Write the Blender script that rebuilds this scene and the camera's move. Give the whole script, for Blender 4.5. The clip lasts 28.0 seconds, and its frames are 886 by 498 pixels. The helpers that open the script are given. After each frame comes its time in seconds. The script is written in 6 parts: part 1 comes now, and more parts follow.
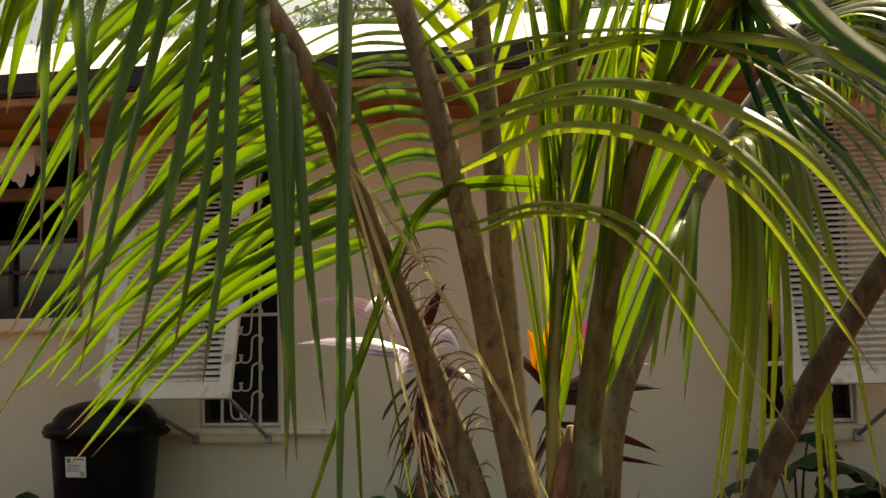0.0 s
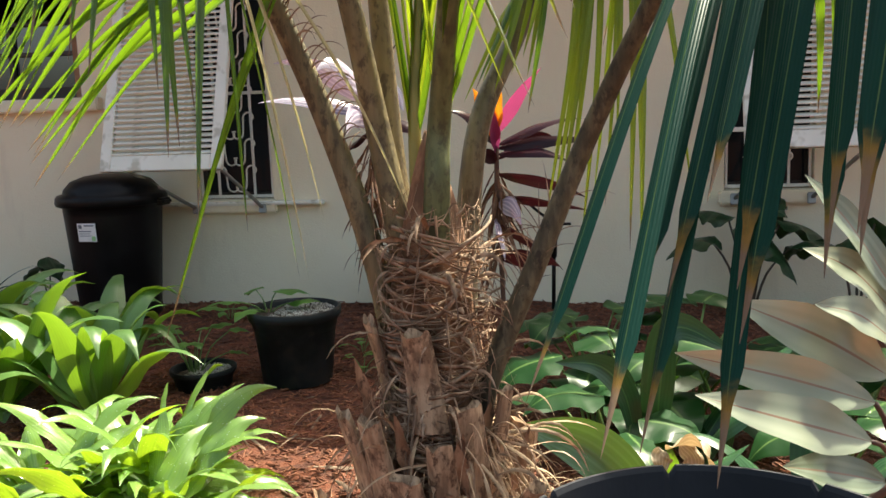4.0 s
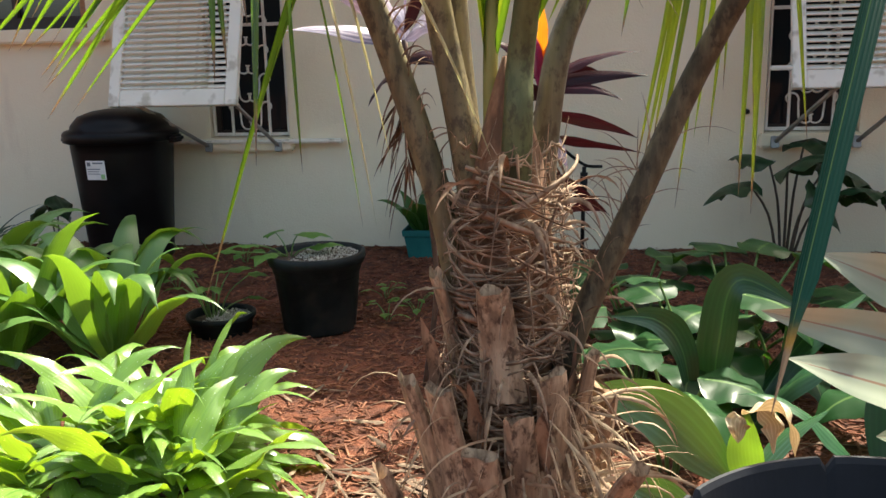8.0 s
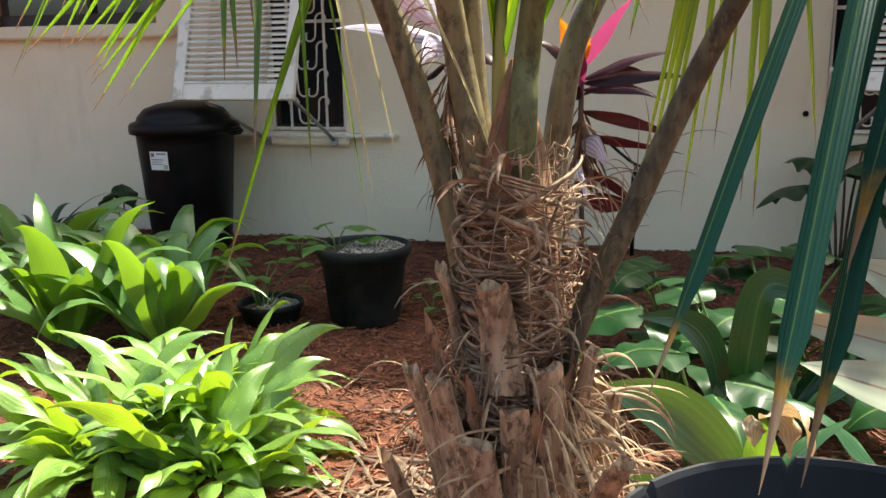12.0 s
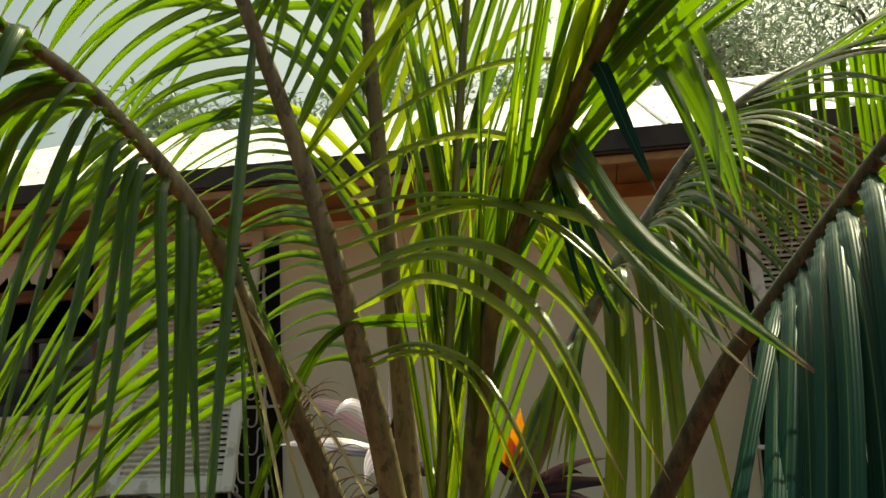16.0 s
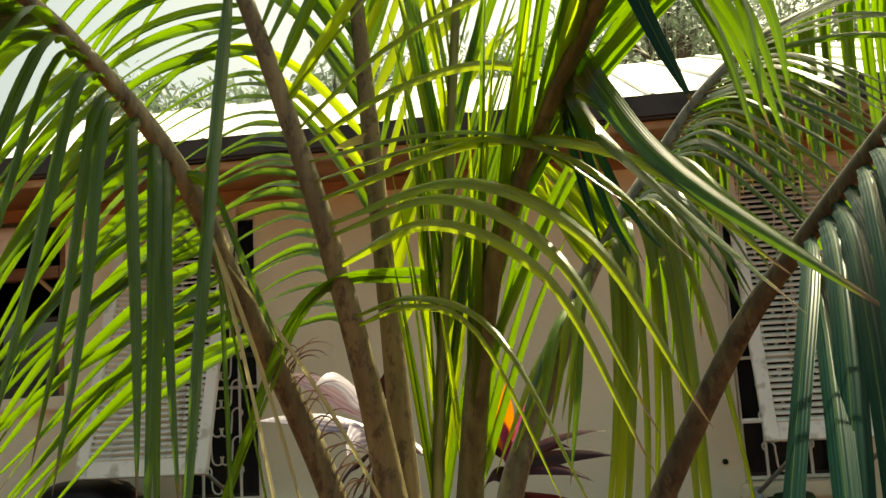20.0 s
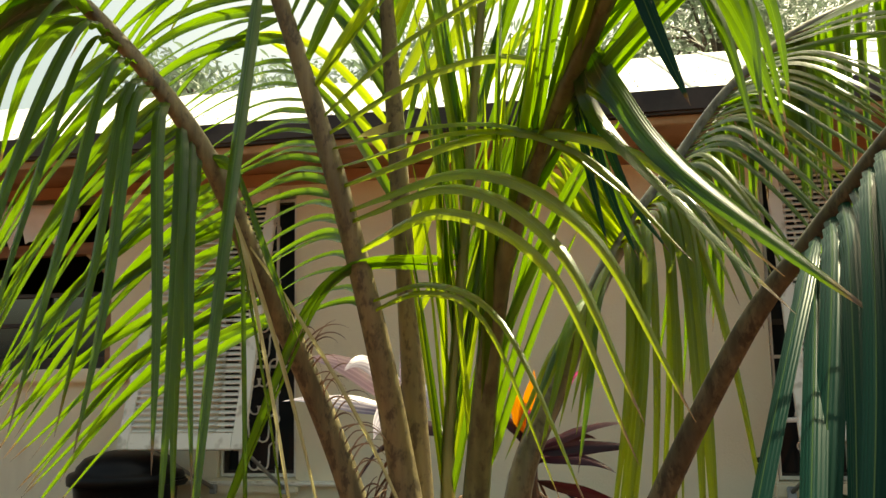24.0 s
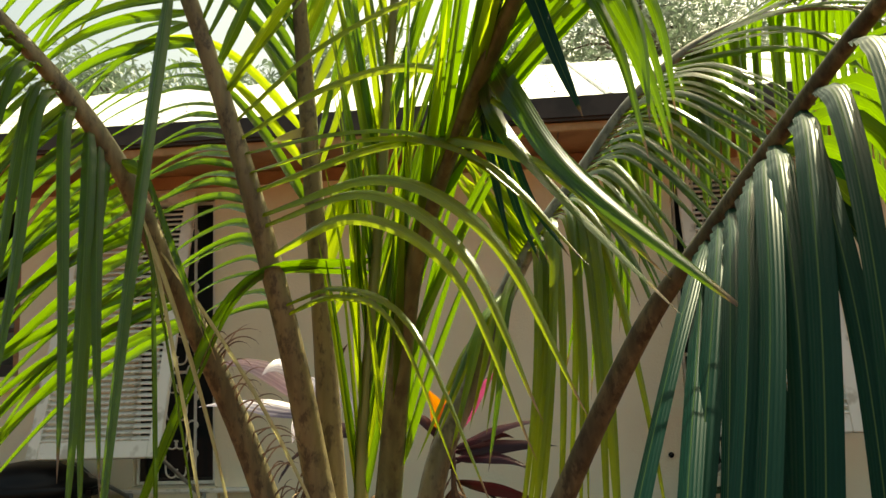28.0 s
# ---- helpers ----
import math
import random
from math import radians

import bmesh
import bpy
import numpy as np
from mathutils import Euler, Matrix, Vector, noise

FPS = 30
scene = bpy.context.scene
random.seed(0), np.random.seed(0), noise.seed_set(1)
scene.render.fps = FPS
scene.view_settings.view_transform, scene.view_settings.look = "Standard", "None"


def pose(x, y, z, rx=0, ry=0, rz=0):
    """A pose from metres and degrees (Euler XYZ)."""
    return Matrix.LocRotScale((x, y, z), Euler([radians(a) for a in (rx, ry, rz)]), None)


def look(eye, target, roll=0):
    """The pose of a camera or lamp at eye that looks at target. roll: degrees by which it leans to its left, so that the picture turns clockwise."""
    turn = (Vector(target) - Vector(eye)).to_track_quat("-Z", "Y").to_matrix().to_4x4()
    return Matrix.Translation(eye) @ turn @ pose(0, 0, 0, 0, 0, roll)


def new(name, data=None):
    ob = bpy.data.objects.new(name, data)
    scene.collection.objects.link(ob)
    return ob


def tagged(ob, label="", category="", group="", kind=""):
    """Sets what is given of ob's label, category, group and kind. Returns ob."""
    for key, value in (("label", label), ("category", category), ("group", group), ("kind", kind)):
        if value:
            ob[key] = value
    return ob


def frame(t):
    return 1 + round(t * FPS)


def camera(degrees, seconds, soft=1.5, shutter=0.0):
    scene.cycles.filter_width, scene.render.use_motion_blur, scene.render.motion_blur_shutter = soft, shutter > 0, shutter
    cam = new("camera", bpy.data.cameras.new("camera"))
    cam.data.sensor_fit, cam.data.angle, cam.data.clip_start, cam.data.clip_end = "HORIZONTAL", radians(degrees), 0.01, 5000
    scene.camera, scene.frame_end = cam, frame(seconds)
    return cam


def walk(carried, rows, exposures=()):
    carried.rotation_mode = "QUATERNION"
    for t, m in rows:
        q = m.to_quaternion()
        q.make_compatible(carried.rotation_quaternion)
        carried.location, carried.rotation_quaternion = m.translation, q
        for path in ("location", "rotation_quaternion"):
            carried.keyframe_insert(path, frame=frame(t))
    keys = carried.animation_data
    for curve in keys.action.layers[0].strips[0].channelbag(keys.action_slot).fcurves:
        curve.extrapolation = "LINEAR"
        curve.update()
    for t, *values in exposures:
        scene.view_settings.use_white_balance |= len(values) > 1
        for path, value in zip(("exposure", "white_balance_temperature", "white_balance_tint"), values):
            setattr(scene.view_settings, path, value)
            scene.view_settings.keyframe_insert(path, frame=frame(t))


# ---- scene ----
cam = camera(54.5, 28.0)
PATH = [
    (0, (0.307, -0.306, 1.266), (0.054, 1.671, 1.431), -1.3),
    (0.6, (0.348, -0.356, 1.221), (0.090, 1.627, 1.191), -0.8),
    (1, (0.407, -0.427, 1.195), (0.147, 1.553, 1.086), -0.5),
    (1.5, (0.462, -0.450, 1.170), (0.186, 1.523, 0.993), -0.7),
    (2, (0.501, -0.456, 1.170), (0.208, 1.512, 0.974), -1.6),
    (2.5, (0.540, -0.465, 1.171), (0.225, 1.500, 0.972), -2.3),
    (3, (0.587, -0.507, 1.151), (0.269, 1.454, 0.924), -2.4),
    (3.5, (0.597, -0.533, 1.140), (0.277, 1.423, 0.874), -2.1),
    (5.5, (0.509, -0.388, 1.097), (0.185, 1.550, 0.725), -1.9),
    (6, (0.479, -0.382, 1.100), (0.154, 1.552, 0.706), -1.7),
    (6.5, (0.473, -0.371, 1.104), (0.146, 1.561, 0.705), -1.7),
    (7, (0.472, -0.350, 1.097), (0.145, 1.579, 0.684), -1.6),
    (7.5, (0.456, -0.342, 1.095), (0.126, 1.583, 0.665), -1.6),
    (8, (0.445, -0.347, 1.107), (0.118, 1.578, 0.676), -1.4),
    (8.5, (0.428, -0.337, 1.096), (0.099, 1.587, 0.657), -1.3),
    (9, (0.431, -0.319, 1.079), (0.101, 1.590, 0.579), -1.5),
    (9.5, (0.427, -0.324, 1.076), (0.096, 1.581, 0.566), -1.6),
    (10, (0.449, -0.348, 1.105), (0.104, 1.559, 0.610), -1.2),
    (10.5, (0.519, -0.370, 1.131), (0.094, 1.531, 0.677), -1.3),
    (11, (0.566, -0.390, 1.122), (0.087, 1.499, 0.673), -1.4),
    (11.5, (0.569, -0.382, 1.106), (0.069, 1.502, 0.656), -1.1),
    (13.5, (0.432, -0.346, 1.218), (0.090, 1.618, 1.055), 0.1),
    (14, (0.454, -0.339, 1.267), (0.113, 1.632, 1.294), -0.4),
    (14.5, (0.496, -0.359, 1.284), (0.145, 1.602, 1.453), -0.2),
    (15, (0.541, -0.360, 1.298), (0.194, 1.597, 1.525), -0.7),
    (15.5, (0.573, -0.404, 1.305), (0.227, 1.548, 1.570), -1.5),
    (16, (0.563, -0.424, 1.344), (0.232, 1.520, 1.676), -2.7),
    (16.5, (0.617, -0.395, 1.313), (0.215, 1.525, 1.703), -3.1),
    (17, (0.637, -0.411, 1.318), (0.228, 1.514, 1.672), -2.0),
    (17.5, (0.623, -0.414, 1.298), (0.222, 1.518, 1.627), -1.9),
    (18, (0.593, -0.412, 1.297), (0.183, 1.520, 1.613), -2.1),
    (18.5, (0.560, -0.388, 1.313), (0.151, 1.545, 1.621), -2.4),
    (19, (0.542, -0.383, 1.308), (0.149, 1.554, 1.616), -3.0),
    (19.5, (0.506, -0.345, 1.315), (0.190, 1.607, 1.612), -2.9),
    (20, (0.507, -0.325, 1.307), (0.238, 1.635, 1.603), -3.3),
    (20.5, (0.506, -0.319, 1.301), (0.240, 1.641, 1.596), -3.1),
    (22.5, (0.595, -0.352, 1.296), (0.288, 1.607, 1.559), -2.1),
    (23, (0.582, -0.375, 1.295), (0.217, 1.574, 1.553), -1.8),
    (23.5, (0.566, -0.380, 1.302), (0.190, 1.567, 1.563), -1.2),
    (24, (0.556, -0.343, 1.304), (0.179, 1.603, 1.574), -1.1),
    (24.5, (0.534, -0.342, 1.314), (0.250, 1.618, 1.594), -1.4),
    (25, (0.489, -0.326, 1.295), (0.318, 1.648, 1.568), -2.1),
    (25.5, (0.464, -0.335, 1.291), (0.299, 1.641, 1.555), -1.9),
    (26, (0.456, -0.341, 1.284), (0.298, 1.636, 1.543), -1.9),
    (26.5, (0.481, -0.329, 1.280), (0.306, 1.646, 1.545), -1.5),
    (27, (0.527, -0.335, 1.289), (0.342, 1.638, 1.558), -1.3),
    (27.5, (0.572, -0.347, 1.292), (0.379, 1.624, 1.568), -1.4),
    (28, (0.579, -0.366, 1.303), (0.376, 1.605, 1.573), -2.0),
]
walk(cam, [(t, look(e, g, r)) for t, e, g, r in PATH],
     exposures=((0, 0.6, 9700, 1), (0.5, 1.25, 8900, 0), (1.0, 1.65, 8200, -2), (2.0, 1.45, 7600, 0), (3.0, 1.4, 7300, 1), (11.5, 1.4, 6900, 2), (13.5, 1.72, 7400, -4), (14.4, 1.6, 8000, -7), (15.2, 0.8, 8500, -14), (16.0, 0.38, 8700, -15), (17.0, 0.28, 8900, -13), (18.0, 0.38, 9100, -11),
                (19.0, 0.45, 9400, -11), (20.0, 0.9, 9400, -11), (23.0, 1.02, 9100, -11), (25.0, 1.08, 9200, -11), (27.0, 1.22, 8900, -11), (28.0, 0.92, 9100, -12)))

# ---- light ----
world = bpy.data.worlds.new("world")
scene.world = world
world.use_nodes = True
_nt = world.node_tree
_sky = _nt.nodes.new("ShaderNodeTexSky")
_sky.sky_type = 'NISHITA'
_sky.sun_disc = False
_sky.dust_density = 7.0
_sky.ozone_density = 0.8
SUN = Vector((0.30, 0.50, 0.90)).normalized()
_sky.sun_elevation = math.asin(SUN.z)
_sky.sun_rotation = math.atan2(SUN.x, SUN.y)
_nt.links.new(_sky.outputs[0], _nt.nodes["Background"].inputs[0])
_nt.nodes["Background"].inputs[1].default_value = 0.128
sun_data = bpy.data.lights.new("sun", 'SUN')
sun_data.energy = 5.0
sun_data.angle = radians(0.6)
sun_data.color = (1.0, 0.95, 0.86)
sun = new("sun", sun_data)
sun.matrix_world = look(SUN * 30, (0, 0, 0))


# ---- materials ----
def material(name):
    m = bpy.data.materials.new(name)
    m.use_nodes = True
    nt = m.node_tree
    return m, nt, nt.nodes["Principled BSDF"]


def node(nt, kind, **props):
    n = nt.nodes.new(kind)
    for k, v in props.items():
        if k == "operation":
            n.operation = v
        elif k == "data_type":
            n.data_type = v
    return n


def ramp(nt, source, stops):
    r = nt.nodes.new("ShaderNodeValToRGB")
    el = r.color_ramp.elements
    while len(el) < len(stops):
        el.new(0.5)
    for e, (p, c) in zip(el, stops):
        e.position = p
        e.color = (*c, 1)
    nt.links.new(source, r.inputs[0])
    return r.outputs[0]


def noise_tex(nt, scale, detail=4.0, coord="Object", stretch=None, rough=0.55):
    tc = nt.nodes.new("ShaderNodeTexCoord")
    tex = nt.nodes.new("ShaderNodeTexNoise")
    tex.inputs["Scale"].default_value = scale
    tex.inputs["Detail"].default_value = detail
    tex.inputs["Roughness"].default_value = rough
    src = tc.outputs[coord]
    if stretch:
        mp = nt.nodes.new("ShaderNodeMapping")
        mp.inputs["Scale"].default_value = stretch
        nt.links.new(src, mp.inputs[0])
        src = mp.outputs[0]
    nt.links.new(src, tex.inputs["Vector"])
    return tex.outputs["Fac"]


def mixc(nt, fac, a, b, blend='MIX'):
    n = nt.nodes.new("ShaderNodeMix")
    n.data_type = 'RGBA'
    n.blend_type = blend
    for sock, v in ((n.inputs[0], fac), (n.inputs[6], a), (n.inputs[7], b)):
        if isinstance(v, (int, float)):
            sock.default_value = v
        elif isinstance(v, tuple):
            sock.default_value = (*v, 1)
        else:
            nt.links.new(v, sock)
    return n.outputs[2]


def bump(nt, bsdf, height, strength, dist=0.01):
    b = nt.nodes.new("ShaderNodeBump")
    b.inputs["Strength"].default_value = strength
    b.inputs["Distance"].default_value = dist
    nt.links.new(height, b.inputs["Height"])
    nt.links.new(b.outputs[0], bsdf.inputs["Normal"])


def simple(name, c1, c2, scale=8.0, rough=0.7, bump_scale=60.0, bump_strength=0.2, metal=0.0, dist=0.004, spots=None):
    m, nt, b = material(name)
    col = ramp(nt, noise_tex(nt, scale), [(0.40, c1), (0.60, c2)])
    if spots:
        col = mixc(nt, ramp(nt, noise_tex(nt, spots[1], 2.0), [(0.56, (0, 0, 0)), (0.68, (1, 1, 1))]), col, spots[0])
    nt.links.new(col, b.inputs["Base Color"])
    b.inputs["Roughness"].default_value = rough
    b.inputs["Metallic"].default_value = metal
    if bump_strength:
        bump(nt, b, noise_tex(nt, bump_scale, 3.0), bump_strength, dist)
    return m


def leaf_material(name, dark, light, glow, rough=0.36, trans=0.42, tip=None, veins=26.0, specks=0.0, midrib=None, vary=0.35, stripe=0.5, spec=0.5):
    """Leaf with fine parallel veins along its length, a burnt tip and light that shines through."""
    m, nt, b = material(name)
    uv = nt.nodes.new("ShaderNodeUVMap")
    sep = nt.nodes.new("ShaderNodeSeparateXYZ")
    nt.links.new(uv.outputs[0], sep.inputs[0])
    info = nt.nodes.new("ShaderNodeObjectInfo")
    geo = nt.nodes.new("ShaderNodeNewGeometry")
    rnd = node(nt, "ShaderNodeMath", operation='ADD')
    nt.links.new(info.outputs["Random"], rnd.inputs[0])
    nt.links.new(geo.outputs["Random Per Island"], rnd.inputs[1])
    fr = node(nt, "ShaderNodeMath", operation='FRACT')
    nt.links.new(rnd.outputs[0], fr.inputs[0])
    # veins: stripes across the leaf
    mul = node(nt, "ShaderNodeMath", operation='MULTIPLY')
    nt.links.new(sep.outputs[0], mul.inputs[0])
    mul.inputs[1].default_value = veins * 6.283
    sn = node(nt, "ShaderNodeMath", operation='SINE')
    nt.links.new(mul.outputs[0], sn.inputs[0])
    vein = ramp(nt, sn.outputs[0], [(0.0, (0, 0, 0)), (1.0, (1, 1, 1))])
    big = ramp(nt, noise_tex(nt, 7.0), [(0.3, (0, 0, 0)), (0.75, (1, 1, 1))])
    f1 = node(nt, "ShaderNodeMath", operation='MULTIPLY_ADD')
    nt.links.new(fr.outputs[0], f1.inputs[0])
    f1.inputs[1].default_value = vary
    f1.inputs[2].default_value = 0.1
    col = mixc(nt, f1.outputs[0], dark, light)
    col = mixc(nt, mixc(nt, 0.5, big, vein), col, tuple(0.6 * d + 0.4 * l for d, l in zip(dark, light)))
    col = mixc(nt, mixc(nt, stripe, (0, 0, 0), vein), col, tuple(x * 1.5 for x in light))
    gcol = mixc(nt, f1.outputs[0], glow, tuple(min(1, x * 1.25) for x in glow))
    gcol = mixc(nt, mixc(nt, 0.3, (0, 0, 0), vein), gcol, tuple(x * 0.55 for x in glow))
    if midrib:
        d = node(nt, "ShaderNodeMath", operation='SUBTRACT')
        nt.links.new(sep.outputs[0], d.inputs[0])
        d.inputs[1].default_value = 0.5
        a = node(nt, "ShaderNodeMath", operation='ABSOLUTE')
        nt.links.new(d.outputs[0], a.inputs[0])
        rib = ramp(nt, a.outputs[0], [(0.015, (1, 1, 1)), (0.035, (0, 0, 0))])
        col = mixc(nt, rib, col, midrib)
    if specks:
        tc = nt.nodes.new("ShaderNodeTexCoord")
        vor = nt.nodes.new("ShaderNodeTexVoronoi")
        vor.inputs["Scale"].default_value = specks
        nt.links.new(tc.outputs["Object"], vor.inputs["Vector"])
        dots = ramp(nt, vor.outputs["Distance"], [(0.10, (1, 1, 1)), (0.16, (0, 0, 0))])
        col = mixc(nt, mixc(nt, 0.7, (0, 0, 0), dots), col, (0.6, 0.65, 0.45))
    if tip:
        wob = node(nt, "ShaderNodeMath", operation='MULTIPLY_ADD')
        nt.links.new(noise_tex(nt, 30.0), wob.inputs[0])
        wob.inputs[1].default_value = 0.06
        nt.links.new(sep.outputs[1], wob.inputs[2])
        burn = ramp(nt, wob.outputs[0], [(tip, (0, 0, 0)), (min(tip + 0.015, 1.0), (1, 1, 1))])
        edge = ramp(nt, wob.outputs[0], [(tip - 0.015, (0, 0, 0)), (tip, (1, 1, 1))])
        col = mixc(nt, edge, col, (0.20, 0.12, 0.03))
        col = mixc(nt, burn, col, (0.17, 0.12, 0.085))
        gcol = mixc(nt, burn, gcol, (0.25, 0.15, 0.06))
    nt.links.new(col, b.inputs["Base Color"])
    b.inputs["Roughness"].default_value = rough
    b.inputs["Specular IOR Level"].default_value = spec
    bump(nt, b, sn.outputs[0], 0.25, 0.0006)
    tr = nt.nodes.new("ShaderNodeBsdfTranslucent")
    nt.links.new(gcol, tr.inputs[0])
    mx = nt.nodes.new("ShaderNodeMixShader")
    mx.inputs[0].default_value = trans
    nt.links.new(b.outputs[0], mx.inputs[1])
    nt.links.new(tr.outputs[0], mx.inputs[2])
    nt.links.new(mx.outputs[0], nt.nodes["Material Output"].inputs[0])
    return m


def stucco_material():
    m, nt, b = material("painted_stucco")
    col = ramp(nt, noise_tex(nt, 1.6, 5.0), [(0.3, (0.80, 0.725, 0.54)), (0.7, (0.86, 0.795, 0.62))])
    col = mixc(nt, ramp(nt, noise_tex(nt, 5.0, 6.0, stretch=(1, 1, 0.25)), [(0.58, (0, 0, 0)), (0.8, (0.4, 0.4, 0.4))]), col, (0.52, 0.44, 0.34))
    nt.links.new(col, b.inputs["Base Color"])
    b.inputs["Roughness"].default_value = 0.75
    h = mixc(nt, 0.5, noise_tex(nt, 22.0, 5.0), noise_tex(nt, 90.0, 3.0))
    bump(nt, b, h, 0.5, 0.009)
    return m


def bark_material(name, c1, c2, c3, stretch=(1, 1, 0.12), scale=60.0, rough=0.85, speck=None):
    m, nt, b = material(name)
    n1 = noise_tex(nt, scale, 5.0, stretch=stretch)
    col = ramp(nt, n1, [(0.38, c1), (0.5, c2), (0.64, c3)])
    col = mixc(nt, ramp(nt, noise_tex(nt, 9.0, 3.0), [(0.45, (0, 0, 0)), (0.7, (0.7, 0.7, 0.7))]), col, c1)
    info = nt.nodes.new("ShaderNodeNewGeometry")
    v = node(nt, "ShaderNodeMath", operation='MULTIPLY')
    nt.links.new(info.outputs["Random Per Island"], v.inputs[0])
    v.inputs[1].default_value = 0.45
    col = mixc(nt, v.outputs[0], col, c3)
    nt.links.new(col, b.inputs["Base Color"])
    b.inputs["Roughness"].default_value = rough
    bump(nt, b, n1, 0.6, 0.004)
    if speck:
        dots = ramp(nt, noise_tex(nt, 55.0, 5.0, stretch=(1, 1, 0.55), rough=0.7), [(0.50, (0, 0, 0)), (0.62, (0.85, 0.85, 0.85))])
        nt.links.new(mixc(nt, dots, col, speck), b.inputs["Base Color"])
    return m


STUCCO = stucco_material()
MULCH_SOIL = simple("mulch_soil", (0.07, 0.021, 0.010), (0.15, 0.044, 0.019), 14.0, 0.95, 80.0, 0.8, dist=0.02)
CHIP = bark_material("red_mulch_chip", (0.060, 0.018, 0.009), (0.150, 0.045, 0.019), (0.26, 0.11, 0.058), (1, 1, 1), 25.0)
LITTER = bark_material("dry_leaf", (0.06, 0.036, 0.024), (0.13, 0.08, 0.052), (0.24, 0.165, 0.11), (1, 1, 1), 25.0)
FIBRE = bark_material("palm_fibre", (0.075, 0.040, 0.025), (0.24, 0.14, 0.087), (0.50, 0.36, 0.25), (1, 1, 0.3), 40.0)
BOOT = bark_material("old_leaf_base", (0.10, 0.056, 0.034), (0.34, 0.215, 0.13), (0.62, 0.45, 0.30), speck=(0.07, 0.035, 0.02))
SHEATH = bark_material("reddish_sheath", (0.09, 0.042, 0.024), (0.27, 0.14, 0.08), (0.50, 0.31, 0.19), (1, 1, 0.2), 45.0, speck=(0.06, 0.03, 0.018))
TRUNK = bark_material("palm_trunk", (0.06, 0.028, 0.016), (0.20, 0.095, 0.052), (0.36, 0.20, 0.115), (1, 1, 0.25), 50.0)
PETIOLE_BROWN = bark_material("brown_petiole", (0.055, 0.045, 0.022), (0.145, 0.118, 0.058), (0.26, 0.21, 0.11), (1, 1, 0.1), 45.0, 0.55, speck=(0.045, 0.034, 0.019))
PETIOLE_OLIVE = bark_material("olive_petiole", (0.033, 0.044, 0.015), (0.08, 0.094, 0.033), (0.15, 0.165, 0.065), (1, 1, 0.2), 35.0, 0.5, speck=(0.05, 0.048, 0.02))
PETIOLE_DARK = bark_material("dark_speckled_petiole", (0.022, 0.019, 0.011), (0.064, 0.056, 0.033), (0.15, 0.133, 0.08), (1, 1, 0.3), 60.0, 0.65, speck=(0.022, 0.017, 0.010))
STRAW = bark_material("pale_straw", (0.20, 0.12, 0.072), (0.42, 0.29, 0.18), (0.56, 0.43, 0.29), (1, 1, 1), 30.0)
PETIOLE_TAN = bark_material("tan_petiole", (0.10, 0.075, 0.035), (0.19, 0.145, 0.068), (0.28, 0.225, 0.115), (1, 1, 0.1), 40.0, 0.55, speck=(0.065, 0.045, 0.024))
# Greyed brown: part of this stalk's sun sheen is mixed into it.
PETIOLE_SHEEN = bark_material("sheen_grey_petiole", (0.05, 0.042, 0.025), (0.12, 0.105, 0.062), (0.24, 0.225, 0.15), (1, 1, 0.1), 40.0, 0.35, speck=(0.05, 0.038, 0.022))
PETIOLE_GREEN = bark_material("green_petiole", (0.09, 0.10, 0.025), (0.19, 0.20, 0.045), (0.30, 0.30, 0.09), (1, 1, 0.1), 40.0, 0.5)
PALM_LEAF = leaf_material("palm_leaflet", (0.008, 0.034, 0.007), (0.026, 0.080, 0.013), (0.24, 0.43, 0.018), 0.24, 0.32, tip=0.965, veins=9.0, midrib=(0.10, 0.19, 0.04), stripe=0.12, spec=0.60)
# Darker copy of the palm leaflet: shade on near leaflets put into colour.
SHADED_LEAF = leaf_material("shaded_palm_leaflet", (0.004, 0.026, 0.021), (0.013, 0.056, 0.043), (0.04, 0.16, 0.02), 0.36, 0.05, tip=0.983, veins=7.0, midrib=(0.07, 0.12, 0.05), stripe=0.06, spec=0.05)
# Young leaves' own yellow-green; on older fronds it stands in for backlight.
YOUNG_BACKLIT = leaf_material("young_backlit_leaflet", (0.035, 0.11, 0.008), (0.09, 0.20, 0.014), (0.46, 0.58, 0.03), 0.35, 0.50, veins=9.0, midrib=(0.25, 0.3, 0.06), stripe=0.25)
# Brighter copy of the palm leaflet, with backlight put into its colour.
BACKLIT_LEAF = leaf_material("backlit_palm_leaflet", (0.022, 0.065, 0.008), (0.06, 0.13, 0.014), (0.42, 0.52, 0.03), 0.27, 0.46, tip=0.975, veins=8.0, midrib=(0.16, 0.22, 0.05), stripe=0.12, spec=0.6)
DRY_LEAFLET = leaf_material("bleached_leaflet", (0.42, 0.38, 0.22), (0.55, 0.50, 0.32), (0.5, 0.45, 0.2), 0.6, 0.35, veins=7.0)
# Pale end and wide spread put white sun glare into some leaves.
STRAP_LEAF = leaf_material("speckled_strap_leaf", (0.040, 0.120, 0.020), (0.25, 0.40, 0.10), (0.42, 0.62, 0.03), 0.25, 0.28, veins=8.0, specks=85.0, stripe=0.10, spec=0.9, vary=0.8, midrib=(0.10, 0.22, 0.05))
BROAD_LEAF = leaf_material("broad_arching_leaf", (0.025, 0.090, 0.020), (0.16, 0.28, 0.09), (0.30, 0.52, 0.03), 0.30, 0.28, veins=10.0, stripe=0.2, spec=0.6, vary=0.7)
